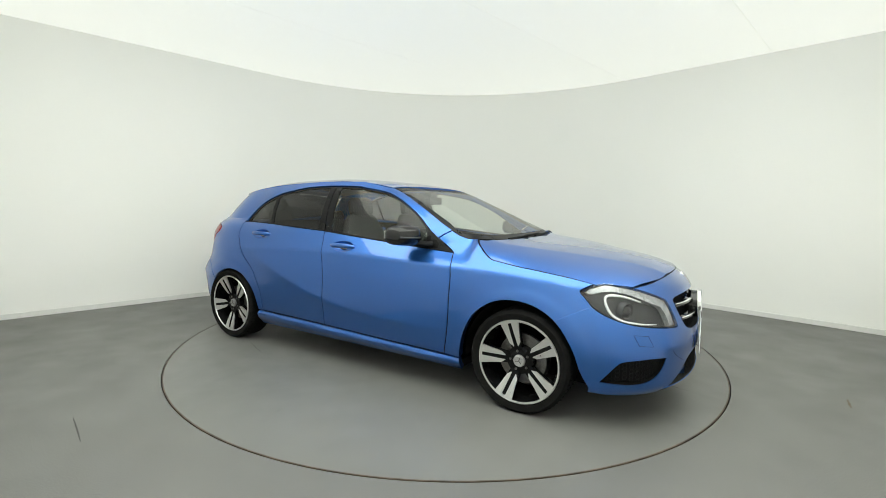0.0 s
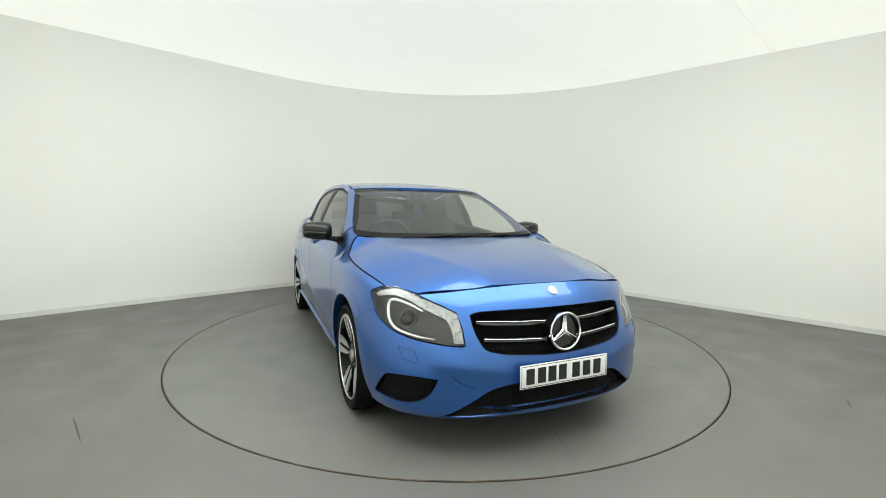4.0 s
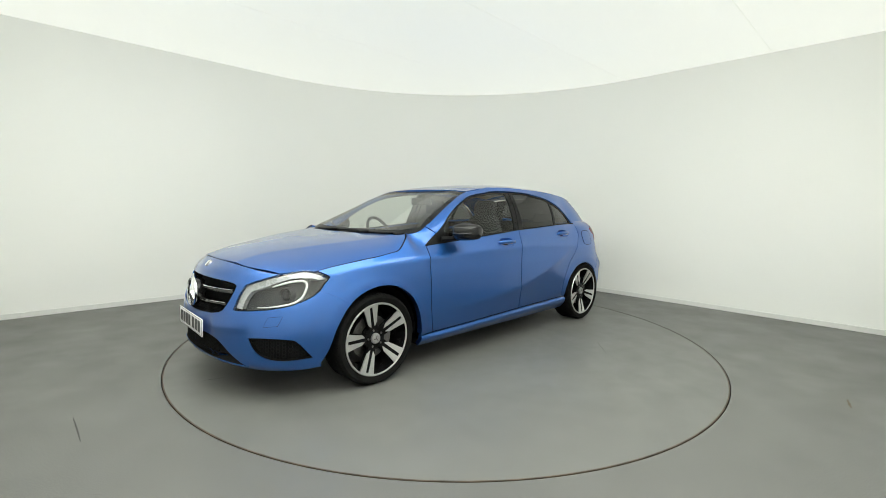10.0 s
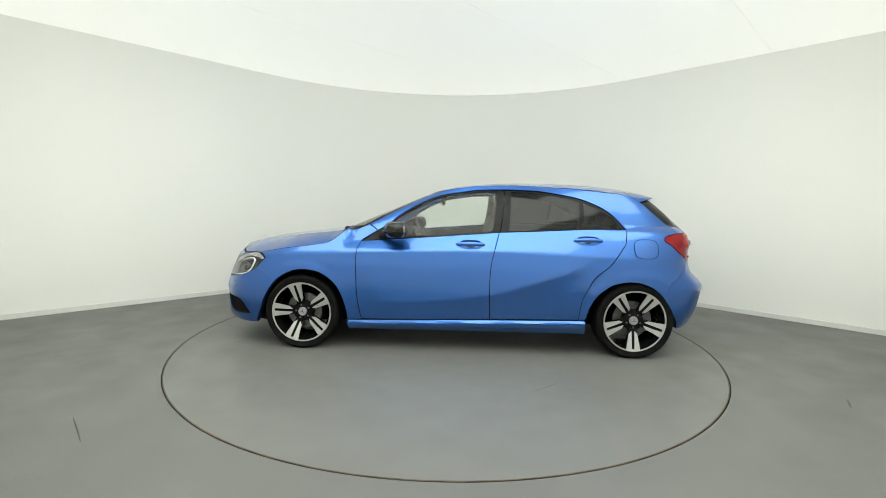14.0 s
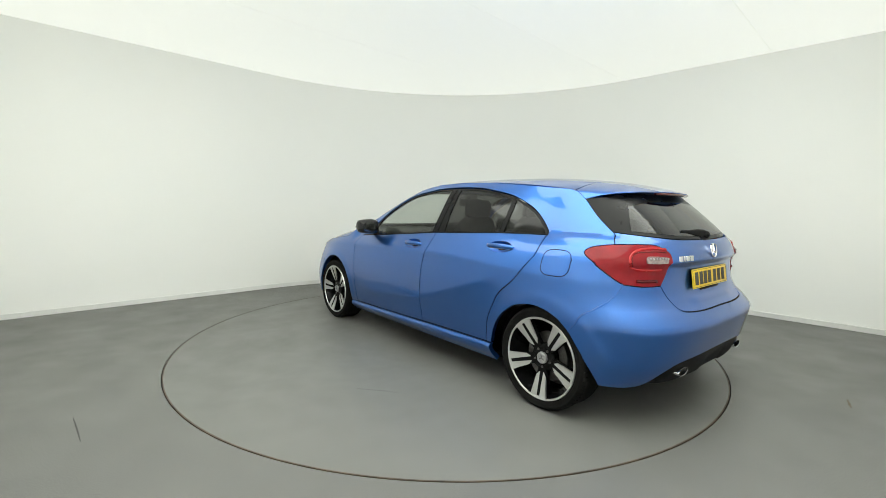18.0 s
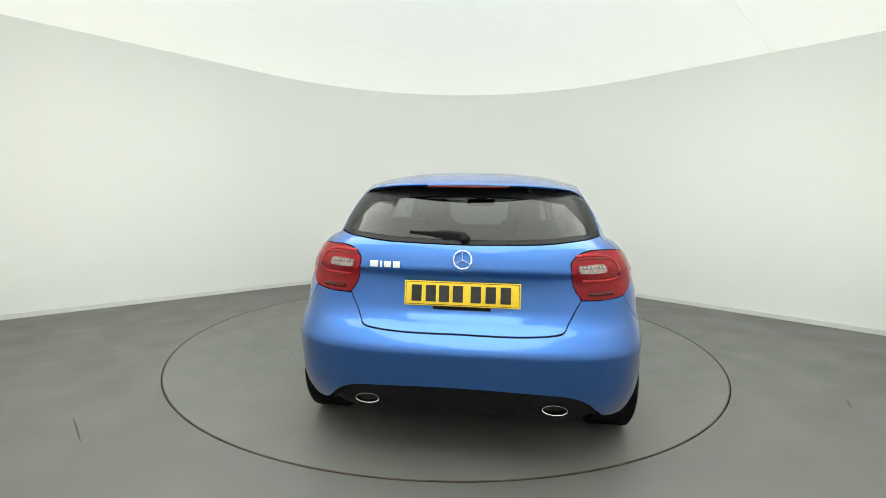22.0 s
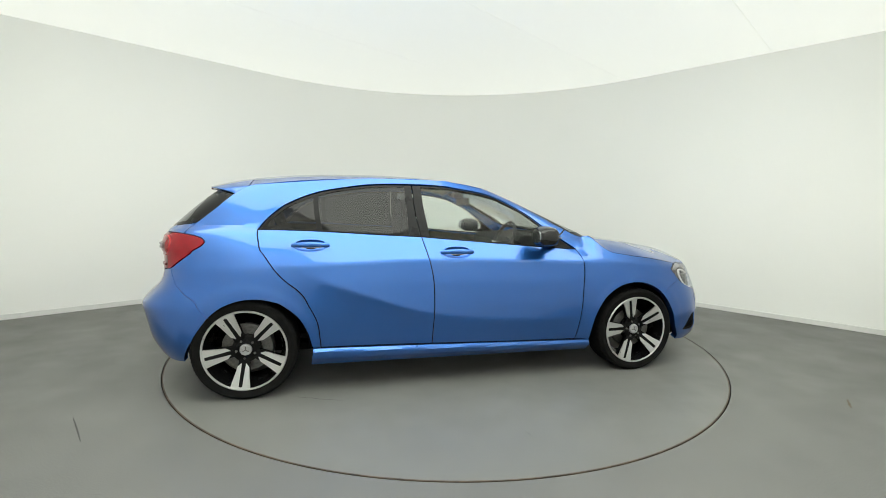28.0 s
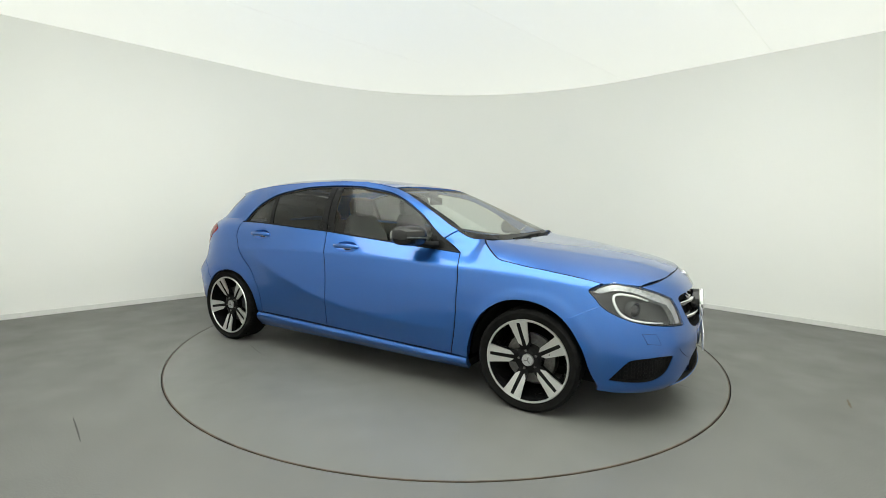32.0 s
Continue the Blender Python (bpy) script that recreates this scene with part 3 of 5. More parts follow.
# ---- materials of the car ----
PAINT = mat("blue_metallic_paint", (0.025, 0.124, 0.435), 0.37, 0.95, 1.0)
shader(PAINT).inputs["Coat Roughness"].default_value = 0.03
flake = vary(PAINT, 900, (0.020, 0.108, 0.38), (0.031, 0.141, 0.49), 2, socket=None)
wire(PAINT, flake, shader(PAINT).inputs["Base Color"])
vary(PAINT, 6, (0.355, 0.355, 0.355), (0.385, 0.385, 0.385), 5, socket="Roughness")
GLOSS = mat("gloss_black", (0.007, 0.007, 0.0075), 0.08)
vary(GLOSS, 5, (0.06, 0.06, 0.06), (0.14, 0.14, 0.14), 6, socket="Roughness")
FRAME = mat("satin_black_frame", (0.006, 0.006, 0.0065), 0.3, spec=0.18)
vary(FRAME, 8, (0.24, 0.24, 0.24), (0.36, 0.36, 0.36), 5, socket="Roughness")
TRIM = mat("black_plastic", (0.007, 0.007, 0.0075), 0.6, spec=0.12)
vary(TRIM, 40, (0.005, 0.005, 0.0055), (0.010, 0.010, 0.011))
noise_bump(TRIM, 500, 0.15, 0.0005)
SHELL = mat("inner_black", (0.006, 0.006, 0.0065), 0.85, spec=0.1)
vary(SHELL, 10, (0.004, 0.004, 0.0045), (0.009, 0.009, 0.0095))
RUBBER = mat("tyre_rubber", (0.007, 0.007, 0.007), 0.75, spec=0.07)
vary(RUBBER, 25, (0.005, 0.005, 0.005), (0.010, 0.0098, 0.0095))
noise_bump(RUBBER, 350, 0.2, 0.0006)
CHROME = mat("chrome", (0.78, 0.78, 0.79), 0.1, 1.0)
vary(CHROME, 12, (0.07, 0.07, 0.07), (0.14, 0.14, 0.14), 4, socket="Roughness")
ALLOY = mat("machined_alloy", (0.62, 0.62, 0.61), 0.32, 0.85)
vary(ALLOY, 30, (0.27, 0.27, 0.27), (0.38, 0.38, 0.38), 4, socket="Roughness")
RIMBLACK = mat("black_rim_lacquer", (0.005, 0.005, 0.0055), 0.3, spec=0.15)
vary(RIMBLACK, 12, (0.18, 0.18, 0.18), (0.3, 0.3, 0.3), 4, socket="Roughness")
STEEL = mat("brake_steel", (0.14, 0.138, 0.135), 0.4, 0.9)
vary(STEEL, 60, (0.10, 0.098, 0.095), (0.18, 0.176, 0.17))
SILVER = mat("silver_reflector", (0.72, 0.73, 0.74), 0.22, 0.7)
vary(SILVER, 70, (0.60, 0.61, 0.62), (0.8, 0.8, 0.81))
WHITE = mat("white_light_guide", (0.62, 0.63, 0.63), 0.25)
vary(WHITE, 40, (0.70, 0.71, 0.71), (0.80, 0.81, 0.81))
GREYLAMP = mat("lamp_housing_grey", (0.028, 0.029, 0.031), 0.3, 0.3)
vary(GREYLAMP, 30, (0.023, 0.024, 0.026), (0.034, 0.035, 0.037))
RED = mat("red_lamp_plastic", (0.20, 0.004, 0.008), 0.12, spec=0.3)
vary(RED, 9, (0.17, 0.003, 0.007), (0.23, 0.005, 0.010))
DARKRED = mat("dark_red_lamp_plastic", (0.07, 0.002, 0.003), 0.18)
vary(DARKRED, 9, (0.05, 0.002, 0.002), (0.09, 0.003, 0.004))
CLEARLAMP = mat("clear_lamp_plastic", (0.26, 0.19, 0.185), 0.15, 0.2)
vary(CLEARLAMP, 60, (0.16, 0.11, 0.11), (0.34, 0.27, 0.26))
HUSH = mat("dull_reflector", (0.34, 0.32, 0.32), 0.3, 0.6)
vary(HUSH, 60, (0.28, 0.26, 0.26), (0.40, 0.38, 0.38))
PLATE_W = mat("white_plate", (0.74, 0.75, 0.76), 0.35)
vary(PLATE_W, 25, (0.70, 0.71, 0.72), (0.78, 0.79, 0.80))
PLATE_Y = mat("yellow_plate", (0.72, 0.50, 0.02), 0.35)
vary(PLATE_Y, 25, (0.68, 0.46, 0.015), (0.76, 0.54, 0.03))
INK = mat("black_characters", (0.012, 0.012, 0.012), 0.4)
vary(INK, 60, (0.01, 0.01, 0.01), (0.018, 0.018, 0.018))
LEATHER = mat("black_seat_fabric", (0.018, 0.018, 0.019), 0.6)
vary(LEATHER, 60, (0.013, 0.013, 0.014), (0.026, 0.026, 0.027))
noise_bump(LEATHER, 220, 0.3, 0.001)
LINING = mat("grey_roof_lining", (0.20, 0.20, 0.195), 0.85)
vary(LINING, 80, (0.18, 0.18, 0.175), (0.22, 0.22, 0.215))


def glass(name, tint, gloss=0.08):
    m = bpy.data.materials.new(name)
    m.use_nodes = True
    nt = m.node_tree
    nt.nodes.remove(nt.nodes["Principled BSDF"])
    t = nt.nodes.new("ShaderNodeBsdfTransparent")
    t.inputs[0].default_value = (*tint, 1)
    g = nt.nodes.new("ShaderNodeBsdfGlossy")
    g.inputs["Roughness"].default_value = 0.0
    # gloss rises towards grazing views, alike from both sides
    lw = nt.nodes.new("ShaderNodeLayerWeight")
    lw.inputs["Blend"].default_value = 0.5
    pw = nt.nodes.new("ShaderNodeMath")
    pw.operation = "POWER"
    pw.inputs[1].default_value = 3.4
    fr = nt.nodes.new("ShaderNodeMath")
    fr.operation = "MULTIPLY_ADD"
    fr.inputs[1].default_value, fr.inputs[2].default_value = 0.9 - gloss, gloss
    wire(m, lw.outputs["Facing"], pw.inputs[0])
    wire(m, pw.outputs[0], fr.inputs[0])
    mx = nt.nodes.new("ShaderNodeMixShader")
    wire(m, fr.outputs[0], mx.inputs[0])
    wire(m, t.outputs[0], mx.inputs[1])
    wire(m, g.outputs[0], mx.inputs[2])
    wire(m, mx.outputs[0], nt.nodes["Material Output"].inputs[0])
    return m


GLASS_FRONT = glass("windscreen_glass", (0.86, 0.90, 0.86), 0.05)
GLASS_SIDE = glass("side_glass", (0.86, 0.90, 0.87), 0.03)
GLASS_DARK = glass("privacy_glass", (0.125, 0.127, 0.123), 0.03)
GLASS_LAMP = glass("lamp_lens", (0.96, 0.97, 0.97), 0.05)

# ---- the car ----
car = new("car")
tagged(car, "metallic blue five-door hatchback with black and silver alloy wheels", "car")


def sided(name, segs, material, label="", parents=None, **kw):
    """A panel on the left and its twin on the right."""
    out = []
    for k, m in enumerate((False, True)):
        ob = part(name, skin_bm(segs, mirror=m, **kw), material, parents[k] if parents else car, label)
        out.append(ob)
    return out


# wings, doors, sills, side frames
sided("front_wing", [SILL_F, rev(ARCH_F2), F_SEAM, HL_REAR, B_LINE, Xs((1.004, 0.995), (0.965, 0.990), (0.930, 0.992)), Xs((0.930, 0.992), (0.895, 1.002), (0.855, 1.018), (0.815, 1.038)), rev(Xs(*PILLAR_CUT)), rev(Xs(*WIN_FOOT)), DOOR_F], PAINT, step=0.018, flange=0.05)
HANDLES = ((-0.030, 0.893), (-0.966, 0.940))


def bowl_line(xm, z):
    """The rounded outline of the hollow behind a door handle."""
    pts = []
    for t in [2 * math.pi * i / 32 for i in range(33)]:
        pts.append(X(xm + 0.092 * math.copysign(abs(math.cos(t)) ** 0.8, math.cos(t)), z - 0.002 + 0.034 * math.copysign(abs(math.sin(t)) ** 0.8, math.sin(t))))
    return [pts]


front_doors = sided("front_door", [BELT_1, B_SEAM, SILL_1, rev(DOOR_F)], PAINT, step=0.016, holes=[bowl_line(*HANDLES[0])])
rear_doors = sided("rear_door", [BELT_2, R_SEAM, SILL_2, rev(B_SEAM)], PAINT, step=0.016, holes=[bowl_line(*HANDLES[1])])


def ledge_low(P):
    # the sill stands out in a narrow ledge under the doors and tucks in below it
    d = 0.281 - 0.0245 * (P[:, 0] + 0.15) - P[:, 2]
    return 0.003 + 0.018 * smooth(0.0, 0.022, d) - 0.012 * smooth(0.03, 0.10, d)


sided("sill", [Xs((0.966, 0.254), (0.4, 0.268), (-0.197, 0.284), (-0.955, 0.300)), Xs((-0.955, 0.300), (-0.972, 0.182)), Xs((-0.972, 0.182), (0.966, 0.172)), Xs((0.966, 0.172), (0.966, 0.254))], PAINT, lift=ledge_low, step=0.010, flange=0.03)
sided("side_frame", [Us(*PILLAR_CUT), SCREEN_E, GUTTER, SPOILER_S, GLASS_R, HATCH_S, rev(TL_OUT), Q_SEAM, rev(ARCH_R1), Xs((-0.958, 0.303), (-0.907, 0.302)), rev(R_SEAM), rev(WIN_TOP)], PAINT, upper=True, step=0.020, flange=0.03)
def cheek(P):
    # soft ridge that runs out from the number plate towards the headlight
    y = np.abs(P[:, 1])
    d = P[:, 2] - (0.425 + 0.13 * (y - 0.28))
    w = smooth(0.24, 0.34, y) * smooth(0.66, 0.58, y)
    return 0.010 * w * np.where(d > 0, np.exp(-(d / 0.075) ** 2), np.exp(-(d / 0.030) ** 2))


bm = skin_bm([NOSE_TOP, [Yf(0, 0.818), Yf(0, 0.217)], LIP, ARCH_F, F_SEAM, rev(HL_LOW), rev(HL_IN), rev(HL_TOP2)], holes=[GRILLE, INTAKE, FOG], both=True, step=0.020, gap=0.0022, flange=0.045, lift=cheek)
front_bumper = part("front_bumper", bm, PAINT, car)
bm = skin_bm([rev(HATCH_LOW), TL_LOW, Q_SEAM, ARCH_R2, TAIL_LOW, [Yr(0, 0.400), Yr(0, 0.638)]], both=True, step=0.018, flange=0.03)
rear_bumper = part("rear_bumper", bm, PAINT, car)
def ledge(P):
    # soft ledge over the handle, under the number plate
    w = smooth(0.34, 0.20, np.abs(P[:, 1]))
    d = P[:, 2] - 0.690
    return 0.007 * w * np.where(d > 0, np.exp(-(d / 0.010) ** 2), np.exp(-(d / 0.028) ** 2))


bm = skin_bm([GLASS_LOW, [Yr(0, 1.022), Yr(0, 0.638)], rev(HATCH_LOW), rev(TL_TOP_IN), rev(HATCH_S)], both=True, step=0.014, flange=0.02, lift=ledge)
tailgate = part("tailgate", bm, PAINT, car)

# bonnet
B_MID = curve((0.98, 1.003), (1.004, 1.001), (1.06, 0.991), (1.18, 0.975), (1.3, 0.962), (1.5, 0.94), (1.735, 0.908), (1.855, 0.886), (1.93, 0.868), (2.0, 0.848), (2.05, 0.832), (2.085, 0.818), (2.12, 0.80))
B_LOW = [(1.735, 0.785), (1.59, 0.815), (1.42, 0.842), (1.33, 0.853), (1.20, 0.873), (1.155, 0.880), (1.123, 0.893), (1.085, 0.920), (1.045, 0.955), (1.004, 0.995)]
B_DROP = curve((0.98, 0.0), *[(x, float(B_MID(x)) - z) for x, z in B_LOW], (1.93, 0.146), (2.055, 0.165), (2.12, 0.18))
B_WIDE = curve((0.98, 0.715), *[(x, float(side_point(s_of(x, z), z)[1])) for x, z in B_LOW], (1.93, 0.75), (2.03, 0.72), (2.12, 0.69))


def bonnet_point(y, x):
    y, x = np.broadcast_arrays(np.asarray(y, float), np.asarray(x, float))
    k = np.abs(y) / B_WIDE(x)
    ridge = 0.30 + 0.30 * smooth(2.05, 1.1, x)
    z = B_MID(x) - B_DROP(x) * k ** (2.6 + 3.0 * smooth(1.75, 1.10, x)) + 0.006 * np.exp(-np.abs(np.abs(y) - ridge) / 0.05) - 0.004
    return np.stack([x, y, z], -1)


def bonnet_edge(seg):
    p = [side_point(s, z) for s, z in seg]
    return [(float(q[1]), float(q[0])) for q in p]


rear_edge = [(0.0, 1.135), (0.3, 1.12), (0.52, 1.075), (0.64, 1.04), (0.727, 1.004)]
bm = skin_bm([bonnet_edge(NOSE_TOP), [(0.0, float(NOSE(0.818))), (0.0, 1.135)], rear_edge, bonnet_edge(rev(B_LINE)), bonnet_edge(HL_TOP)], surf=bonnet_point, both=1e-9, step=0.024, gap=0.0022, flange=0.014)
part("bonnet", bm, PAINT, car)

# roof, from one gutter to the other
R_MID = curve((0.26, 1.345), (0.15, 1.366), (0.0, 1.388), (-0.25, 1.411), (-0.485, 1.421), (-0.8, 1.419), (-1.085, 1.406), (-1.415, 1.372))
G_Z = curve((0.226, 1.322), (0.03, 1.358), (-0.3, 1.378), (-0.8, 1.362), (-1.25, 1.322), (-1.415, 1.292))


def roof_point(y, x):
    y, x = np.broadcast_arrays(np.asarray(y, float), np.asarray(x, float))
    zg = G_Z(x)
    w = half_width(x, zg) * np.where(x < XR, (1 - np.clip((XR - x) / (XR - TAIL(zg)), 0, 0.99) ** 8) ** (1 / 3), 1)
    k = np.clip(np.abs(y) / w, 0, 1.2)
    return np.stack([x, y, zg + (R_MID(x) - zg) * (1 - k ** 2.7)], -1)


def gutter_y(x):
    s = s_of(x, float(G_Z(x)), True)
    return float(side_point(s, float(G_Z(x)), True)[1])


edge = [(gutter_y(x), x) for x in (0.226, 0.12, 0.03, -0.15, -0.3, -0.55, -0.8, -1.05, -1.25, -1.352)]
bm = skin_bm([edge, [edge[-1], (0.3, -1.352), (0.0, -1.352)], [(0.0, -1.352), (0.0, 0.255)], [(0.0, 0.255), (0.3, 0.25), edge[0]]], surf=roof_point, both=1e-9, step=0.04, flange=0.02)
part("roof", bm, PAINT, car)


def loft(rows, close_ends=True, ring=False):
    """A bmesh through rows of points of equal count."""
    bm = bmesh.new()
    vs = [[bm.verts.new(tuple(p)) for p in r] for r in rows]
    n = len(rows[0])
    for a, b in zip(vs, vs[1:]):
        for i in range(n if ring else n - 1):
            j = (i + 1) % n
            bm.faces.new((a[i], a[j], b[j], b[i]))
    if close_ends and ring:
        bm.faces.new(vs[0])
        bm.faces.new(list(reversed(vs[-1])))
    return bm


# spoiler: a flush extension of the roof, running out to the corners of the rear window
SP_X = curve((0.0, -1.356), (0.93, -1.356), (0.965, -1.392), (1.0, -1.436))
SP_Z = curve((0.93, 1.3065), (0.965, 1.286), (1.0, 1.254))
TIP_X = curve((0.0, -1.685), (0.3, -1.672), (0.6, -1.632), (0.8, -1.575), (0.93, -1.510), (1.0, -1.440))
TIP_Y = curve((0.0, 0.0), (0.3, 0.185), (0.6, 0.365), (0.8, 0.480), (0.93, 0.545), (1.0, 0.585))
TIP_Z = curve((0.0, 1.306), (0.5, 1.301), (0.8, 1.290), (0.93, 1.277), (1.0, 1.253))
rows = []
GY = gutter_y(-1.352)
for u in np.linspace(-1, 1, 61):
    k, sg = min(abs(u), 0.998), (1 if u >= 0 else -1)
    if k <= 0.93:
        a = np.array(roof_point(GY * k / 0.93, -1.356), float)
    else:
        z = float(SP_Z(k))
        a = np.array(side_point(s_of(float(SP_X(k)), z, True), z, True), float)
    t = np.array([float(TIP_X(k)), float(TIP_Y(k)), float(TIP_Z(k))])
    row = []
    for f in (0.0, 0.2, 0.4, 0.6, 0.8, 0.93):
        q = a + (t - a) * f
        q[2] += 0.030 * f * (1 - f) * (1 - k ** 4)
        q[1] += 0.012 * f * (1 - f) * k ** 6
        row.append(q)
    thin = 1 - k ** 8
    row += [t + (0.002, 0, 0.001), t + (0.0, 0, -0.004 * thin), t + (0.012 * thin, -0.002, -0.010 * thin)]
    low = a + (t - a) * 0.35
    row += [low + (0, -0.01 * k, -0.045 * thin), a + (0, -0.01 * k, -0.05 * thin)]
    rows.append([(q[0], q[1] * sg, q[2]) for q in row])
spoiler = part("spoiler", loft(rows, ring=True), PAINT, car, "blue roof spoiler", angle=35)

# dark inner shell behind the panels, with the wheel arches left open
sided("inner_shell", [BELT_1, BELT_2, R_SEAM, Xs((-0.907, 0.302), (-0.94, 0.20)), Xs((-0.94, 0.20), (0.95, 0.20)), Xs((0.95, 0.20), (0.968, 0.252)), rev(SILL_F), rev(DOOR_F)], SHELL, "black inner body shell behind the doors", lift=-0.022, flange=0, step=0.06)


def tube_bm(path, r, seg=10, bm=None, flat=1.0):
    """A round bar along a path of points; flat squeezes it in its second direction."""
    bm = bm or bmesh.new()
    p = [Vector(q) for q in path]
    rings = []
    up = Vector((0, 0, 1))
    for i, q in enumerate(p):
        d = (p[min(i + 1, len(p) - 1)] - p[max(i - 1, 0)]).normalized()
        a = d.cross(up)
        if a.length < 1e-4:
            a = d.cross(Vector((1, 0, 0)))
        a.normalize()
        b = a.cross(d)
        rr = r[i] if isinstance(r, (list, tuple)) else r
        rings.append([bm.verts.new(q + (a * math.cos(t) * flat + b * math.sin(t)) * rr) for t in [2 * math.pi * k / seg for k in range(seg)]])
    for a, b in zip(rings, rings[1:]):
        for i in range(seg):
            j = (i + 1) % seg
            bm.faces.new((a[i], a[j], b[j], b[i]))
    bm.faces.new(rings[0])
    bm.faces.new(list(reversed(rings[-1])))
    return bm


def box_bm(sx, sy, sz, m=Matrix(), bevel=0.0, bm=None, seg=2):
    bm = bm or bmesh.new()
    got = bmesh.ops.create_cube(bm, size=1.0, matrix=m @ Matrix.Diagonal((sx, sy, sz, 1)))
    if bevel:
        vs = set(got["verts"])
        bmesh.ops.bevel(bm, geom=[e for e in bm.edges if e.verts[0] in vs], offset=bevel, segments=seg, affect="EDGES", profile=0.5)
    return bm


def line3(seg, lift=0.0, upper=False, step=0.02, side=1):
    """Points of the car's surface along a line in (s, z), lifted off it."""
    p2 = spline(seg, step)
    e = 1e-3
    out = []
    for s, z in p2:
        p = side_point(s, z, upper)
        n = np.cross(side_point(s + e, z, upper) - side_point(s - e, z, upper), side_point(s, z + e, upper) - side_point(s, z - e, upper))
        n /= np.linalg.norm(n) + 1e-12
        if n.dot(p - np.array([np.clip(p[0], -1.2, 1.2), 0, 0.7])) < 0:
            n = -n
        q = p + n * lift
        out.append((q[0], q[1] * side, q[2]))
    return out


# black strips added in the joints between the panels, to deepen their shade
for sd in (1, -1):
    for seg in (Q_SEAM, F_SEAM):
        part("joint_lip", tube_bm(line3(seg, -0.0052, False, 0.02, sd), 0.0048, 6), PAINT, car, "blue lip in the bumper joint")
    for seg in (B_LINE, DOOR_F, B_SEAM, R_SEAM, HATCH_LOW, HATCH_S, SILL_1, SILL_2):
        part("rubber_seal", tube_bm(line3(seg, -0.0075, False, 0.02, sd), 0.0055, 6), SHELL, car, "thin black strip added to darken a panel joint")
part("rubber_seal", tube_bm(line3(NOSE_TOP, -0.007, False, 0.02, 1) + line3(NOSE_TOP, -0.007, False, 0.02, -1)[::-1][1:], 0.0045, 6), SHELL, car, "thin black strip added to darken a panel joint")

# ---- windows ----
WG = [U(0.62, 0.928), U(0.4, 0.945), U(0.1, 0.970), U(-0.205, 0.995)]
FRONT_GLASS = [WG, Us((-0.205, 0.995), (-0.235, 1.18), (-0.245, 1.325)), Us((-0.245, 1.325), (-0.02, 1.312), (0.15, 1.287), (0.295, 1.248), (0.47, 1.163), (0.60, 1.07)), Us((0.60, 1.07), (0.62, 0.928))]
REAR_GLASS = [Us((-0.345, 1.004), (-0.6, 1.018), (-0.895, 1.032)), Us((-0.895, 1.032), (-0.92, 1.252)), Us((-0.92, 1.252), (-0.80, 1.283), (-0.55, 1.318), (-0.36, 1.325)), Us((-0.36, 1.325), (-0.345, 1.004))]
QUARTER_GLASS = [Us((-0.93, 1.032), (-1.245, 1.040)), Us((-1.245, 1.040), (-1.195, 1.105), (-1.10, 1.180), (-0.955, 1.245)), Us((-0.955, 1.245), (-0.93, 1.032))]
glass_f = sided("side_window", FRONT_GLASS, GLASS_SIDE, "clear side window glass", front_doors, upper=True, lift=-0.010, flange=0.004, gap=0, step=0.05)
glass_r = sided("side_window", REAR_GLASS, GLASS_DARK, "dark tinted side window glass", rear_doors, upper=True, lift=-0.010, flange=0.004, gap=0, step=0.05)
glass_q = sided("quarter_window", QUARTER_GLASS, GLASS_DARK, "dark tinted quarter window glass", rear_doors, upper=True, lift=-0.010, flange=0.004, gap=0, step=0.04)
# black frames round the glass, with the pillar between the doors
FRAME_1 = [Us((0.866, 0.907), (0.5, 0.932), (0.1, 0.964), (-0.266, 0.996)), Us((-0.266, 0.996), (-0.296, 1.18), (-0.302, 1.336)), Us((-0.302, 1.336), (-0.15, 1.333), (-0.02, 1.322), (0.15, 1.297), (0.295, 1.259), (0.487, 1.162), (0.674, 1.024), (0.78, 0.957), (0.864, 0.906))]
FRAME_2 = [Us((-0.272, 0.996), (-0.9, 1.028), (-1.276, 1.037)), Us((-1.276, 1.037), (-1.212, 1.114), (-1.107, 1.193), (-0.956, 1.259), (-0.804, 1.295), (-0.55, 1.330), (-0.308, 1.337)), Us((-0.308, 1.337), (-0.302, 1.18), (-0.272, 0.996))]
sided("window_frame", FRAME_1, FRAME, "satin black window frame", front_doors, upper=True, holes=[FRONT_GLASS], lift=-0.006, flange=0.014, gap=0.0015, step=0.03)
sided("window_frame", FRAME_2, FRAME, "satin black window frame", rear_doors, upper=True, holes=[REAR_GLASS, QUARTER_GLASS], lift=-0.006, flange=0.014, gap=0.0015, step=0.03)
for k, (d1, d2) in enumerate(((front_doors[0], rear_doors[0]), (front_doors[1], rear_doors[1]))):
    sd = 1 if k == 0 else -1
    for d, seg in ((d1, BELT_1), (d2, BELT_2)):
        part("belt_seal", tube_bm(line3(seg, 0.001, False, 0.05, sd), 0.005, 6), TRIM, d, "black rubber belt seal")

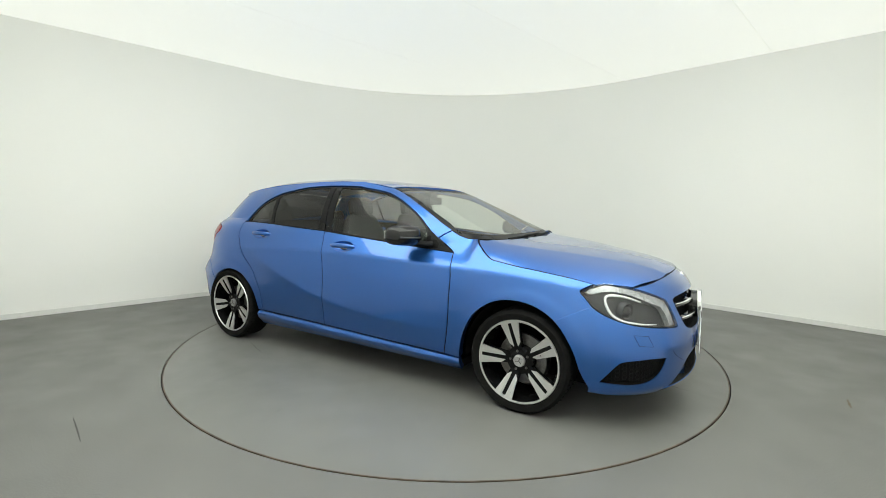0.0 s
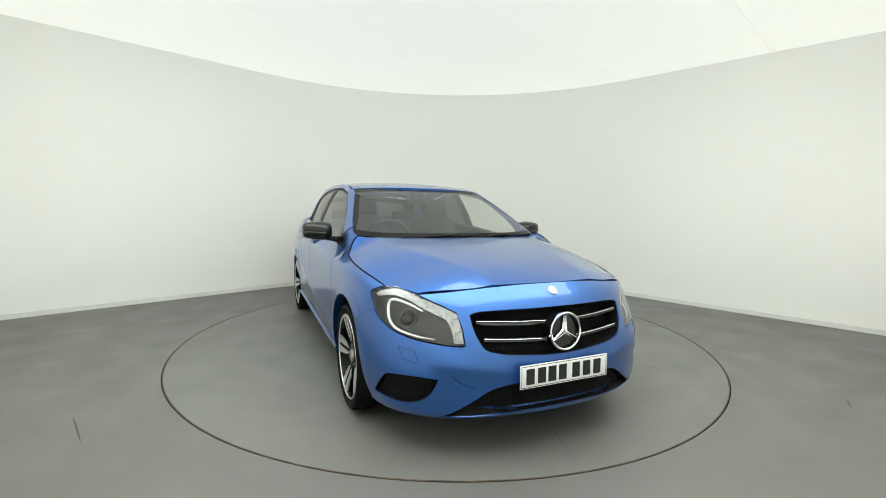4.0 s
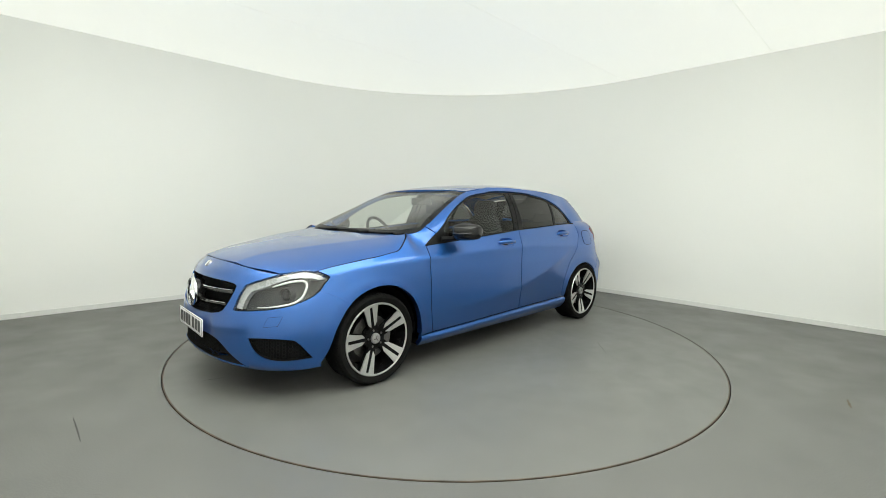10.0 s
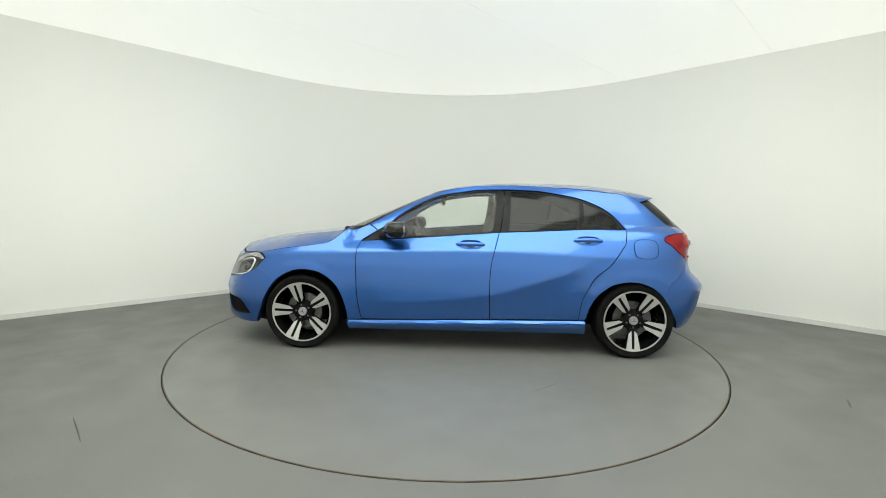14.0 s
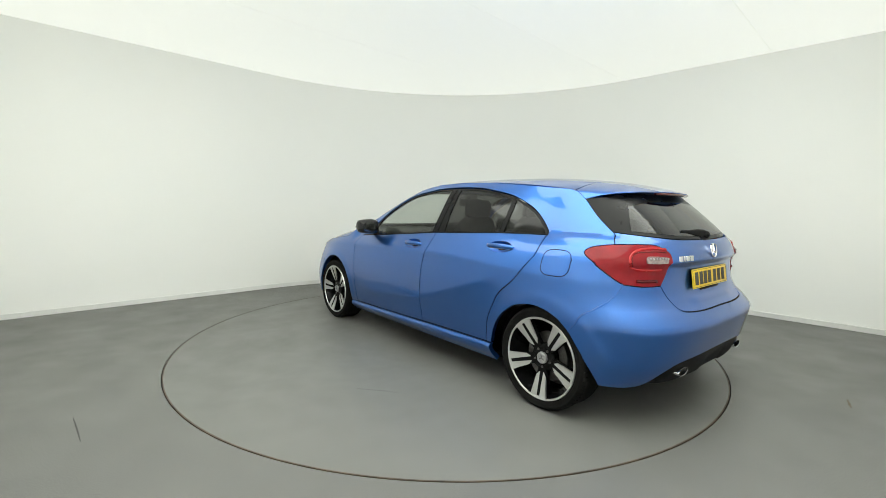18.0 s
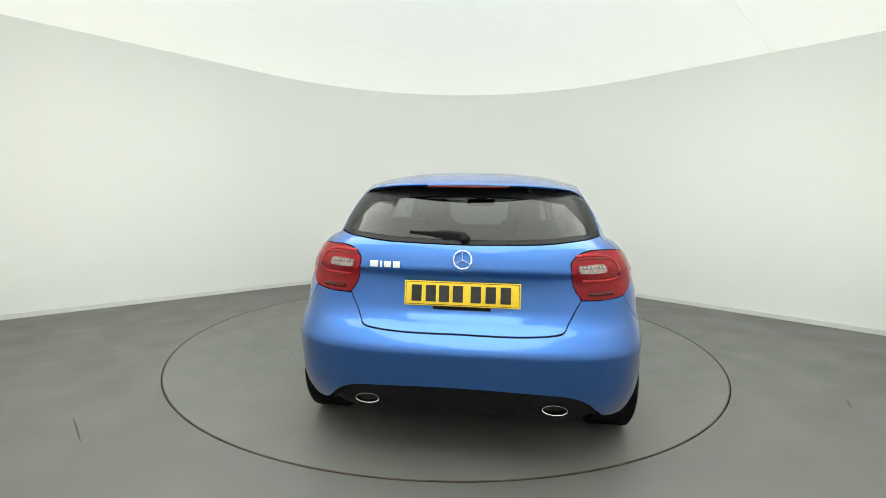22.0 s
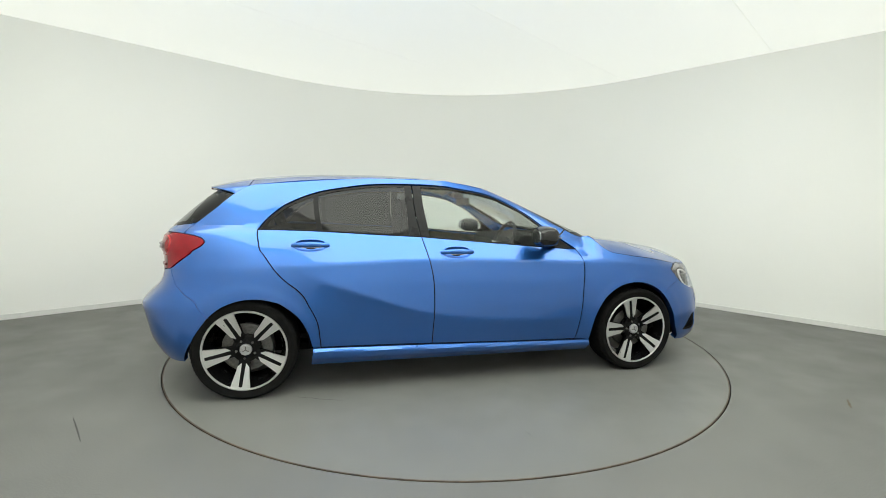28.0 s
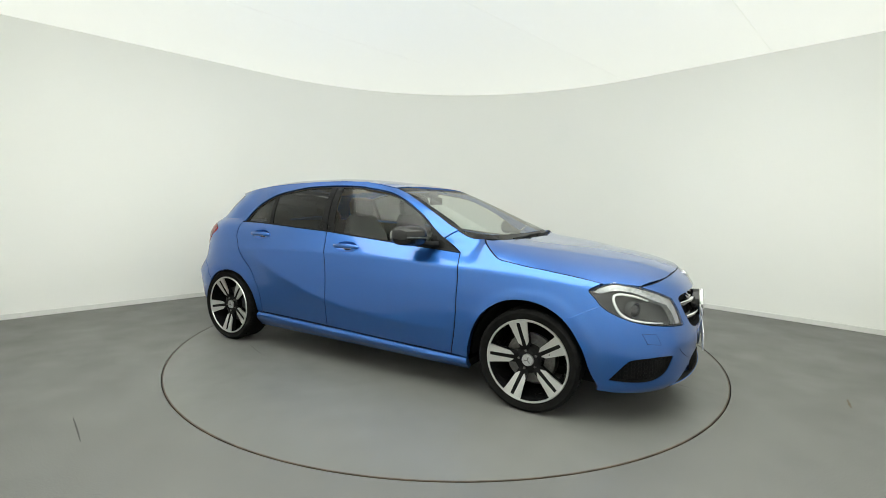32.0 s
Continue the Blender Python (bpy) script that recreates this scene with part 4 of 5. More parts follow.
# windscreen and rear window, each with a black printed border
SCREEN_TOP = [U(0.226, 1.322), Yw(0.40, 1.336), Yw(0.2, 1.342), Yw(0, 1.345)]
SCREEN_LOW = [Yw(0, 0.975), Yw(0.35, 0.978), Yw(0.55, 0.983), U(0.930, 0.992)]
screen_segs = [SCREEN_F, SCREEN_E, SCREEN_TOP, [Yw(0, 1.345), Yw(0, 0.975)], SCREEN_LOW]
inner_screen = [[U(0.86, 1.026)] + [(q + 0.08, z - 0.006) for q, z in SCREEN_E[1:-1]] + [U(0.25, 1.292)], [U(0.25, 1.292), Yw(0.40, 1.312), Yw(0.2, 1.319), Yw(0, 1.322)], [Yw(0, 1.322), Yw(0, 1.005)], [Yw(0, 1.005), Yw(0.35, 1.008), Yw(0.55, 1.013), U(0.86, 1.026)]]
windscreen = part("windscreen", skin_bm(inner_screen, upper=True, both=S_SCREEN, lift=-0.004, flange=0.004, gap=0, step=0.05), GLASS_FRONT, car, "clear laminated windscreen")
part("windscreen_border", skin_bm(screen_segs, holes=[inner_screen], upper=True, both=S_SCREEN, lift=-0.004, flange=0.01, gap=0.002, step=0.04), FRAME, windscreen, "black border of the windscreen")
rear_top = [Yr(0, 1.30), Yr(0.316, 1.296), Yr(0.50, 1.275), U(-1.440, 1.250)]
RG_OUT = [[U(-1.440, 1.250), U(-1.468, 1.228), U(-1.54, 1.16), U(-1.61, 1.10), U(-1.653, 1.068)], GLASS_LOW, [Yr(0, 1.022), Yr(0, 1.30)], rear_top]
RG_IN = [[Yr(0.47, 1.215), Yr(0.53, 1.15), Yr(0.575, 1.09), Yr(0.58, 1.075)], [Yr(0.58, 1.075), Yr(0.373, 1.055), Yr(0.194, 1.047), Yr(0, 1.043)], [Yr(0, 1.043), Yr(0, 1.247)], [Yr(0, 1.247), Yr(0.25, 1.240), Yr(0.47, 1.215)]]
rear_window = part("rear_window", skin_bm(RG_IN, both=S_TAIL, lift=-0.002, flange=0.004, gap=0, step=0.04), GLASS_DARK, tailgate, "dark tinted rear window glass")
part("rear_window_border", skin_bm(RG_OUT, holes=[RG_IN], both=S_TAIL, lift=-0.002, flange=0.01, gap=0.003, step=0.035), FRAME, tailgate, "black border of the rear window")

# black cowl between bonnet and windscreen, with two wipers
rows = []
for y in np.linspace(-0.70, 0.70, 31):
    k = abs(y) / 0.70
    xa = 1.14 - 0.14 * k ** 2.2
    xb = 1.075 - 0.12 * k ** 2
    rows.append([(xa + 0.03, y, 0.945), (xa, y, 0.962 + 0.008 * k), (xb, y, 0.968 + 0.008 * k), (xb - 0.05, y, 0.955)])
part("cowl", loft(rows), TRIM, car, "black plastic cowl under the windscreen")


def blade_on_screen(y0, y1, z0, z1):
    out = []
    for t in np.linspace(0, 1, 14):
        y, z = y0 + (y1 - y0) * t, z0 + (z1 - z0) * t
        p = side_point(s_end(abs(y), z, True, True), z, True)
        out.append((float(p[0]) + 0.008, y, float(p[2]) + 0.006))
    return out


for ya, yb, za, zb in ((-0.42, 0.22, 0.974, 0.984), (0.10, 0.62, 0.974, 0.985)):
    w = part("wiper", tube_bm(blade_on_screen(ya, yb, za, zb), 0.008, 6), TRIM, car, "black windscreen wiper")
    a = blade_on_screen(ya, yb, za, zb)
    part("wiper_arm", tube_bm([(a[0][0] + 0.03, a[0][1] - 0.12, 0.962), (a[0][0] + 0.02, a[0][1], 0.974), (a[7][0] + 0.012, a[7][1], a[7][2] + 0.008)], 0.007, 6), TRIM, w, "black wiper arm")

# ---- headlights ----
CLEARSTRIP = mat("clear_lamp_strip", (0.30, 0.305, 0.31), 0.2, 0.35)
vary(CLEARSTRIP, 55, (0.24, 0.245, 0.25), (0.50, 0.51, 0.52), 3, stops=(0.35, 0.65))
noise_bump(CLEARSTRIP, 90, 0.6, 0.004)
HL = [HL_TOP, HL_TOP2, HL_IN, HL_LOW, HL_REAR]


for sd in (1, -1):
    mir = sd < 0
    lamp = part("headlight", skin_bm(HL, mirror=mir, lift=-0.055, flange=-0.045, gap=0.004, step=0.03), GREYLAMP, car, "clear headlight with white daytime light guide and dark housing")
    part("lens", skin_bm(HL, mirror=mir, lift=0.001, flange=0.006, gap=0.003, step=0.03), GLASS_LAMP, lamp, "clear lamp cover")
    # bright strip along the top and down the inner end
    strip = [[(1.652, 0.745), (1.70, 0.768), (1.76, 0.783), (1.83, 0.788), (1.92, 0.776), (2.05, 0.745), (2.17, 0.714), (2.232, 0.694)],
             [(2.232, 0.694), (2.250, 0.630), (2.258, 0.566)], [(2.258, 0.566), (2.190, 0.564)], [(2.190, 0.564), (2.180, 0.620), (2.150, 0.668)],
             [(2.150, 0.668), (2.03, 0.700), (1.92, 0.735), (1.83, 0.752), (1.74, 0.748), (1.68, 0.735), (1.652, 0.745)]]
    part("indicator_strip", skin_bm(strip, mirror=mir, lift=-0.014, flange=0.03, gap=0.001, step=0.02), CLEARSTRIP, lamp, "pale indicator strip")
    guide = line3([(1.99, 0.700), (1.91, 0.722), (1.83, 0.735), (1.775, 0.733), (1.748, 0.710), (1.745, 0.672), (1.757, 0.635), (1.80, 0.607), (1.87, 0.594), (1.96, 0.585), (2.06, 0.580)], -0.022, False, 0.015, sd)
    n = len(guide)
    part("light_guide", tube_bm(guide, [0.0018 + 0.0056 * math.sin(math.pi * min(1, 0.15 + 0.85 * i / n)) for i in range(n)], 8), WHITE, lamp, "white daytime light guide")
    c = Vector(line3([(1.865, 0.660), (1.875, 0.660)], -0.05, False, 0.02, sd)[0])
    d = Vector((0.86, 0.5 * sd, 0.0)).normalized()
    turn = d.to_track_quat("Z", "Y").to_matrix().to_4x4()
    bm = lathe([(0.046, -0.02), (0.048, 0.015), (0.044, 0.022), (0.038, 0.018), (0.036, 0.0)], 28)
    bm.transform(Matrix.Translation(c) @ turn)
    part("projector_ring", bm, GREYLAMP, lamp, "dark grey projector ring")
    bm = lathe([(0.0005, 0.030), (0.012, 0.029), (0.024, 0.024), (0.033, 0.014), (0.037, 0.0)], 28)
    bm.transform(Matrix.Translation(c) @ turn)
    part("projector_lens", bm, GLOSS, lamp, "dark projector lens")

# ---- tail lights ----
REDBAND = mat("bright_red_lamp_plastic", (0.34, 0.008, 0.012), 0.12)
vary(REDBAND, 20, (0.30, 0.007, 0.010), (0.38, 0.010, 0.014))
TL = [TL_TOP_IN, TL_LOW, TL_OUT]
for sd in (1, -1):
    mir = sd < 0
    tl = part("tail_light", skin_bm(TL, mirror=mir, lift=0.003, flange=0.035, gap=0.002, step=0.025), RED, car, "red tail light with a clear centre bar")
    clear = [[(-2.01, 0.945), (-2.10, 0.944), (-2.198, 0.938)], [(-2.198, 0.938), (-2.205, 0.925), (-2.196, 0.908)], [(-2.196, 0.908), (-2.10, 0.907), (-2.01, 0.911)], [(-2.01, 0.911), (-1.995, 0.928), (-2.01, 0.945)]]
    cl = part("reversing_lens", skin_bm(clear, mirror=mir, lift=0.007, flange=0.01, gap=0, step=0.02), CLEARLAMP, tl, "clear reversing light lens")
    for t in np.linspace(-2.02, -2.185, 7):
        c = line3([(t, 0.931), (t - 0.011, 0.931)], 0.0075, False, 0.02, sd)
        part("reflector_cell", tube_bm([c[0], c[-1]], 0.006, 6), HUSH, tl, "small dull silver cell")
    band = line3([(-2.185, 0.980), (-2.10, 0.985), (-1.99, 0.984), (-1.915, 0.968), (-1.885, 0.935), (-1.905, 0.895), (-1.98, 0.876), (-2.08, 0.872), (-2.19, 0.872)], -0.0015, False, 0.015, sd)
    part("light_band", tube_bm(band, 0.009, 8), REDBAND, tl, "raised bright red band")
    for d, seg in ((-0.016, 0.0025),):
        inner = line3([(-2.185, 0.980 + d), (-2.10, 0.985 + d), (-1.99, 0.984 + d), (-1.905 + d * 1.2, 0.972 + d * 0.7), (-1.872 + d * 1.6, 0.935), (-1.893 + d * 1.2, 0.888 - d * 0.7), (-1.98, 0.874 - d), (-2.08, 0.870 - d), (-2.19, 0.870 - d)], 0.0026, False, 0.015, sd)
        part("lamp_line", tube_bm(inner, seg, 6), DARKRED, tl, "thin dark red line in the lamp")
    low = line3([(-1.99, 0.815), (-2.08, 0.812), (-2.17, 0.812)], 0.002, False, 0.02, sd)
    part("reflector", tube_bm(low, 0.009, 8), DARKRED, tl, "dark red reflector bar")

# ---- grille, intakes, plates, badges ----
grille = part("grille", skin_bm(GRILLE, both=S_NOSE, lift=-0.075, flange=-0.07, gap=0.001, step=0.04), SHELL, front_bumper, "black radiator grille")
part("lower_intake", skin_bm(INTAKE, both=S_NOSE, lift=-0.05, flange=-0.046, gap=0.001, step=0.04), TRIM, front_bumper, "black lower air intake")
for sd in (1, -1):
    part("fog_vent", skin_bm(FOG, mirror=sd < 0, lift=-0.03, flange=-0.027, gap=0.001, step=0.03), TRIM, front_bumper, "black honeycomb side vent")


def honeycomb(outline, cell, lift, clip, both=None, mirror=False, zmax=9.0):
    """A net of six-sided cells inside an outline of (s, z), joined in one mesh."""
    poly = inset(loop2d(outline, 0.01), 0.004)
    bm = bmesh.new()
    lo, hi = poly.min(0), poly.max(0)
    done = set()
    h = cell * math.sqrt(3) / 2
    for j in range(int((hi[1] - lo[1]) / h) + 2):
        for i in range(int((hi[0] - lo[0]) / (1.5 * cell)) + 2):
            cx, cz = lo[0] + 1.5 * cell * i, lo[1] + h * (j + 0.5 * (i % 2))
            ring = [(cx + cell / 2 * math.cos(radians(60 * k)), cz + h / 2 * math.sin(radians(60 * k)) / math.sin(radians(60))) for k in range(6)]
            for k in range(6):
                a, b = ring[k], ring[(k + 1) % 6]
                key = tuple(sorted(((round(a[0], 3), round(a[1], 3)), (round(b[0], 3), round(b[1], 3)))))
                if key in done:
                    continue
                done.add(key)
                pts = np.array([a, b])
                if not inside(pts, poly).all() or not clip(*a) or max(a[1], b[1]) > zmax:
                    continue
                for sd in ((1, -1) if both else ((-1,) if mirror else (1,))):
                    q = line3([a, b], lift, False, 1.0, sd)
                    tube_bm(q, 0.0026, 4, bm=bm)
    return bm


tagged(part("vent_net", honeycomb(INTAKE, 0.030, -0.014, lambda s, z: s > Yf(0.36, 0.3)[0], both=True), TRIM, front_bumper, "black honeycomb net in the lower intake", smooth=False), kind="stuff")
tagged(part("vent_net", honeycomb(GRILLE, 0.026, -0.03, lambda s, z: z < 0.556, both=True), TRIM, grille, "black honeycomb net in the grille", smooth=False), kind="stuff")
for sd in (1, -1):
    tagged(part("vent_net", honeycomb(FOG, 0.026, -0.014, lambda s, z: True, mirror=sd < 0), TRIM, front_bumper, "black honeycomb net in the side vent", smooth=False), kind="stuff")


def bar_rows(y0, y1, zf, h, depth, x_off):
    """A bar across the nose between two half widths, following its bow."""
    rows = []
    for y in np.linspace(y0, y1, 22):
        z = zf(y)
        p = side_point(s_end(max(abs(y), 0.002), z), z)
        x = float(p[0]) + x_off
        rows.append([(x, y, z + h), (x + 0.007, y, z), (x, y, z - h), (x - depth, y, z - h), (x - depth, y, z + h)])
    return rows


for sd in (1, -1):
    for zc, w, slope in ((0.655, 0.425, 0.05), (0.575, 0.40, 0.075)):
        def zline(y, zc=zc, slope=slope):
            return zc + slope * (abs(y) - 0.2) * 0.45
        part("grille_slat", loft(bar_rows(0.085 * sd, w * sd, lambda y: zline(y) - 0.010, 0.011, 0.03, -0.018), ring=True), GLOSS, grille, "gloss black grille slat")
        part("chrome_strip", loft(bar_rows(0.085 * sd, w * sd, lambda y: zline(y) + 0.003, 0.0045, 0.010, -0.012), ring=True), CHROME, grille, "chrome strip")


def star(r, ring, depth, material, where, parent, label, arm=0.16):
    """A ring with three tapered arms, facing +z before it is placed."""
    bm = lathe([(r, 0), (r, depth), (r - ring * 0.5, depth * 1.35), (r - ring, depth), (r - ring, 0)], 48, closed=True)
    for k in range(3):
        a = radians(90 + 120 * k)
        m = Matrix.Rotation(a, 4, "Z")
        pts = [(0, -arm * r, 0), (r - ring * 0.6, -0.016 * r, 0), (r - ring * 0.6, 0.016 * r, 0), (0, arm * r, 0)]
        lo = [bm.verts.new(m @ Vector(p)) for p in pts]
        hi = [bm.verts.new(m @ Vector((p[0], p[1] * 0.15, depth * (1.5 if i in (0, 3) else 1.0)))) for i, p in enumerate(pts)]
        for i in range(4):
            j = (i + 1) % 4
            bm.faces.new((lo[i], lo[j], hi[j], hi[i]))
        bm.faces.new(hi)
    bm.transform(where)
    return part("badge", bm, material, parent, label, angle=20)


def facing(p, d):
    """A pose at p whose z axis points along d, with y up."""
    z = Vector(d).normalized()
    x = Vector((0, 0, 1)).cross(z).normalized()
    y = z.cross(x)
    m = Matrix((x, y, z)).transposed().to_4x4()
    m.translation = p
    return m


star(0.093, 0.011, 0.012, CHROME, facing((2.226, 0, 0.605), (1, 0, 0.08)), grille, "chrome three-armed badge in a ring")
bm = lathe([(0.0005, 0), (0.084, 0), (0.084, -0.05)], 40)
bm.transform(facing((2.219, 0, 0.605), (1, 0, 0.08)))
part("badge_plate", bm, GLOSS, grille, "gloss black disc behind the badge")
bm = lathe([(0.0005, 0.006), (0.020, 0.005), (0.026, 0.001), (0.026, -0.01)], 28)
bm.transform(facing((2.128, 0, 0.787), (0.72, 0, 0.7)))
part("bonnet_badge", bm, SILVER, front_bumper, "small round silver badge")
star(0.043, 0.006, 0.008, CHROME, facing((-1.936, 0, 0.958), (-1, 0, 0.12)), tailgate, "chrome three-armed badge in a ring")

# a short row of chrome bars on the tailgate
for i, (w, h) in enumerate(((0.040, 0.030), (0.012, 0.030), (0.034, 0.030), (0.034, 0.030))):
    y = 0.425 - sum((0.048, 0.020, 0.042, 0.042)[:i]) - w / 2
    p = side_point(s_end(y, 0.928, False), 0.928)
    part("letter_bar", box_bm(w, h, 0.006, facing((float(p[0]) - 0.002, y, 0.928), (-1, 0.12, 0.1)), 0.002), CHROME, tailgate, "small chrome bar")


def plate(base, name_label, where, parent):
    pl = part("number_plate", box_bm(0.52, 0.111, 0.006, where, 0.002), base, parent, name_label)
    part("plate_border", plate_frame(where), INK, pl, "thin dark line round the plate")
    for x in (-0.205, -0.140, -0.080, -0.018, 0.062, 0.128, 0.194):
        part("plate_bar", box_bm(0.046, 0.074, 0.002, where @ Matrix.Translation((x, 0, 0.0035)), 0.0004, seg=1), INK, pl, "plain black bar")
    return pl


def plate_frame(where):
    bm = bmesh.new()
    for sx, sy, x, y in ((0.508, 0.0022, 0, 0.0495), (0.508, 0.0022, 0, -0.0495), (0.0022, 0.099, 0.253, 0), (0.0022, 0.099, -0.253, 0)):
        box_bm(sx, sy, 0.001, where @ Matrix.Translation((x, y, 0.0033)), bm=bm)
    return bm


plate(PLATE_W, "white front number plate with plain black bars", facing((2.246, 0, 0.412), (1, 0, 0.03)), front_bumper)
plate(PLATE_Y, "yellow rear number plate with plain black bars", facing((-1.932, 0, 0.803), (-1, 0, 0.14)), tailgate)
part("plate_holder", box_bm(0.26, 0.016, 0.012, facing((-1.930, 0, 0.738), (-1, 0, 0.14)), 0.004), TRIM, tailgate, "black plastic strip under the plate")
part("stop_light", tube_bm([(-1.679 + 0.05 * (abs(y) / 0.37) ** 2, y, 1.292) for y in np.linspace(-0.20, 0.20, 15)], 0.008, 8), DARKRED, spoiler, "dark red high stop light")
w = part("rear_wiper", tube_bm([(-1.880, -0.005, 1.050), (-1.872, 0.08, 1.060), (-1.862, 0.17, 1.067), (-1.852, 0.255, 1.072)], [0.028, 0.024, 0.012, 0.007], 8, flat=0.6), TRIM, tailgate, "black rear wiper")
bm = lathe([(0.0005, 0.022), (0.016, 0.02), (0.022, 0.008), (0.024, -0.01)], 20)
bm.transform(facing((-1.889, -0.005, 1.048), (-1, 0, 0.6)))
part("wiper_cap", bm, TRIM, tailgate, "black rear wiper cap")

# hairline crack in the bumper's corner
part("crack", tube_bm(line3([Yf(0.575, 0.462), Yf(0.562, 0.440), Yf(0.545, 0.415), Yf(0.503, 0.384), Yf(0.45, 0.362)], 0.004, False, 0.01, -1), 0.0011, 5), SHELL, front_bumper, "dark hairline crack in the bumper")

# ---- diffuser and exhaust tips ----
rows = []
for y in np.linspace(-1, 1, 49):
    yy = 0.625 * y
    k = abs(y)
    zt = 0.408 - 0.012 * k ** 2 - 0.14 * max(0, (k - 0.78) / 0.22) ** 1.3
    zb = 0.262 + 0.012 * (k < 0.25) - 0.012 * k ** 4
    xt = float(side_point(s_end(max(abs(yy), 0.003), zt, False), zt)[0])
    rows.append([(xt + 0.035, yy, zt + 0.02), (xt + 0.022, yy, zt - 0.012), (xt + 0.028, yy, (zt + zb) / 2), (xt + 0.06, yy, zb), (xt + 0.30, yy, zb - 0.01)])
part("diffuser", loft(rows), TRIM, rear_bumper, "black plastic rear diffuser")
for sd in (1, -1):
    bm = bmesh.new()
    rings = []
    for r, h in ((0.052, 0.10), (0.0565, 0.0), (0.0555, -0.004), (0.0525, -0.003), (0.051, 0.03), (0.050, 0.09)):
        rings.append([bm.verts.new((h - 1.976, 0.42 * sd + math.cos(t) * r, 0.315 + math.sin(t) * (r - 0.0325))) for t in [2 * math.pi * i / 36 for i in range(36)]])
    for a, b in zip(rings, rings[1:]):
        for i in range(36):
            bm.faces.new((a[i], a[(i + 1) % 36], b[(i + 1) % 36], b[i]))
    ex = part("exhaust_tip", bm, CHROME, rear_bumper, "oval chrome exhaust tip")
    bm = bmesh.new()
    bm.faces.new([bm.verts.new((-1.952, 0.42 * sd + math.cos(t) * 0.0505, 0.315 + math.sin(t) * 0.018)) for t in [2 * math.pi * i / 24 for i in range(24)]])
    part("exhaust_bore", bm, SHELL, ex, "dark inside of the exhaust")

MIRROR = mat("mirror_silver", (0.24, 0.245, 0.25), 0.03, 1.0)
vary(MIRROR, 8, (0.22, 0.225, 0.23), (0.26, 0.265, 0.27))
# ---- door handles, fuel flap, washer covers, mirrors ----
for k, sd in enumerate((1, -1)):
    for door, (xm, z) in ((front_doors[k], HANDLES[0]), (rear_doors[k], HANDLES[1])):
        x0, x1 = xm - 0.112, xm + 0.112
        # bowl behind the grip

        def hollow(P, xm=xm, z=z):
            r = np.hypot((P[:, 0] - xm) / 0.095, (P[:, 2] - z + 0.002) / 0.036)
            return -0.001 - 0.024 * np.sqrt(np.clip(1 - r ** 2, 0, 1))
        bm = skin_bm(bowl_line(xm, z), mirror=sd < 0, lift=hollow, flange=0, gap=-0.001, step=0.012)
        part("handle_bowl", bm, PAINT, door)
        pts = []
        for t in np.linspace(0, 1, 15):
            x = x0 + (x1 - x0) * t
            p = side_point(s_of(x, z), z)
            pts.append((x, sd * (float(p[1]) + 0.004 + 0.022 * math.sin(math.pi * t) ** 0.6), z + 0.004 * math.sin(math.pi * t)))
        part("door_handle", tube_bm(pts, [0.007 + 0.011 * math.sin(math.pi * t) ** 0.5 for t in np.linspace(0.03, 0.97, 15)], 10, flat=0.6), PAINT, door, "blue door handle")
        # chrome bar added under the grip to imitate its pale highlight
        low = [(q[0], q[1] + sd * 0.002, q[2] - 0.0125) for q in pts[4:12]]
        part("handle_insert", tube_bm(low, 0.006, 6, flat=0.6), CHROME, door, "pale chrome bar standing in for the highlight under the handle")
    # fuel flap on the car's left only
    if sd > 0:
        flap = [X(-1.417 + 0.094 * (abs(math.cos(t)) ** 0.6) * math.copysign(1, math.cos(t)), 0.882 + 0.074 * (abs(math.sin(t)) ** 0.6) * math.copysign(1, math.sin(t))) for t in [2 * math.pi * i / 28 for i in range(28)]]
        ring = line3(flap + [flap[0]], 0.0005, False, 0.015, sd)
        part("fuel_flap", skin_bm([flap + [flap[0]]], lift=0.0022, flange=0.002, gap=0.003, step=0.025), PAINT, car, "blue fuel filler flap")
        part("flap_gap", tube_bm(ring, 0.0022, 5), SHELL, car, "dark joint round the fuel flap")
    wash = [Yf(0.747, 0.532), Yf(0.692, 0.525), Yf(0.679, 0.468), Yf(0.738, 0.477), Yf(0.747, 0.532)]
    part("washer_cover", skin_bm([[wash[i], wash[i + 1]] for i in range(4)], mirror=sd < 0, lift=0.0015, flange=0.002, gap=0.002, step=0.02), PAINT, front_bumper)
    part("washer_gap", tube_bm([q for i in range(4) for q in line3(wash[i:i + 2], 0.0002, False, 0.01, sd)], 0.0009, 5), SHELL, front_bumper, "dark joint round the washer cover")
    # mirror: foot, arm and housing
    rows = []
    n = 20
    for u in np.linspace(0, 1, 13):
        # sections from the inner to the outer end
        y = 0.822 + 0.198 * u
        w = 0.100 * (1 - 0.35 * u ** 3) * (0.72 + 0.28 * min(1, u * 4))
        h = 0.070 * (1 - 0.28 * u ** 3) * (0.80 + 0.20 * min(1, u * 3))
        cx, cz = 0.575 - 0.030 * u, 1.000 + 0.004 * u
        if u in (0.0, 1.0):
            w, h = w * 0.75, h * 0.75
        ring = []
        for i in range(n):
            t = 2 * math.pi * i / n
            c, s = math.cos(t), math.sin(t)
            ring.append((cx + w * math.copysign(abs(c) ** 0.75, c) * (1.0 if c > 0 else 0.8), y * sd, cz + h * math.copysign(abs(s) ** 0.7, s)))
        rows.append(ring)
    mirror = part("door_mirror", loft(rows, ring=True), GLOSS, front_doors[k], "gloss black door mirror", angle=50)
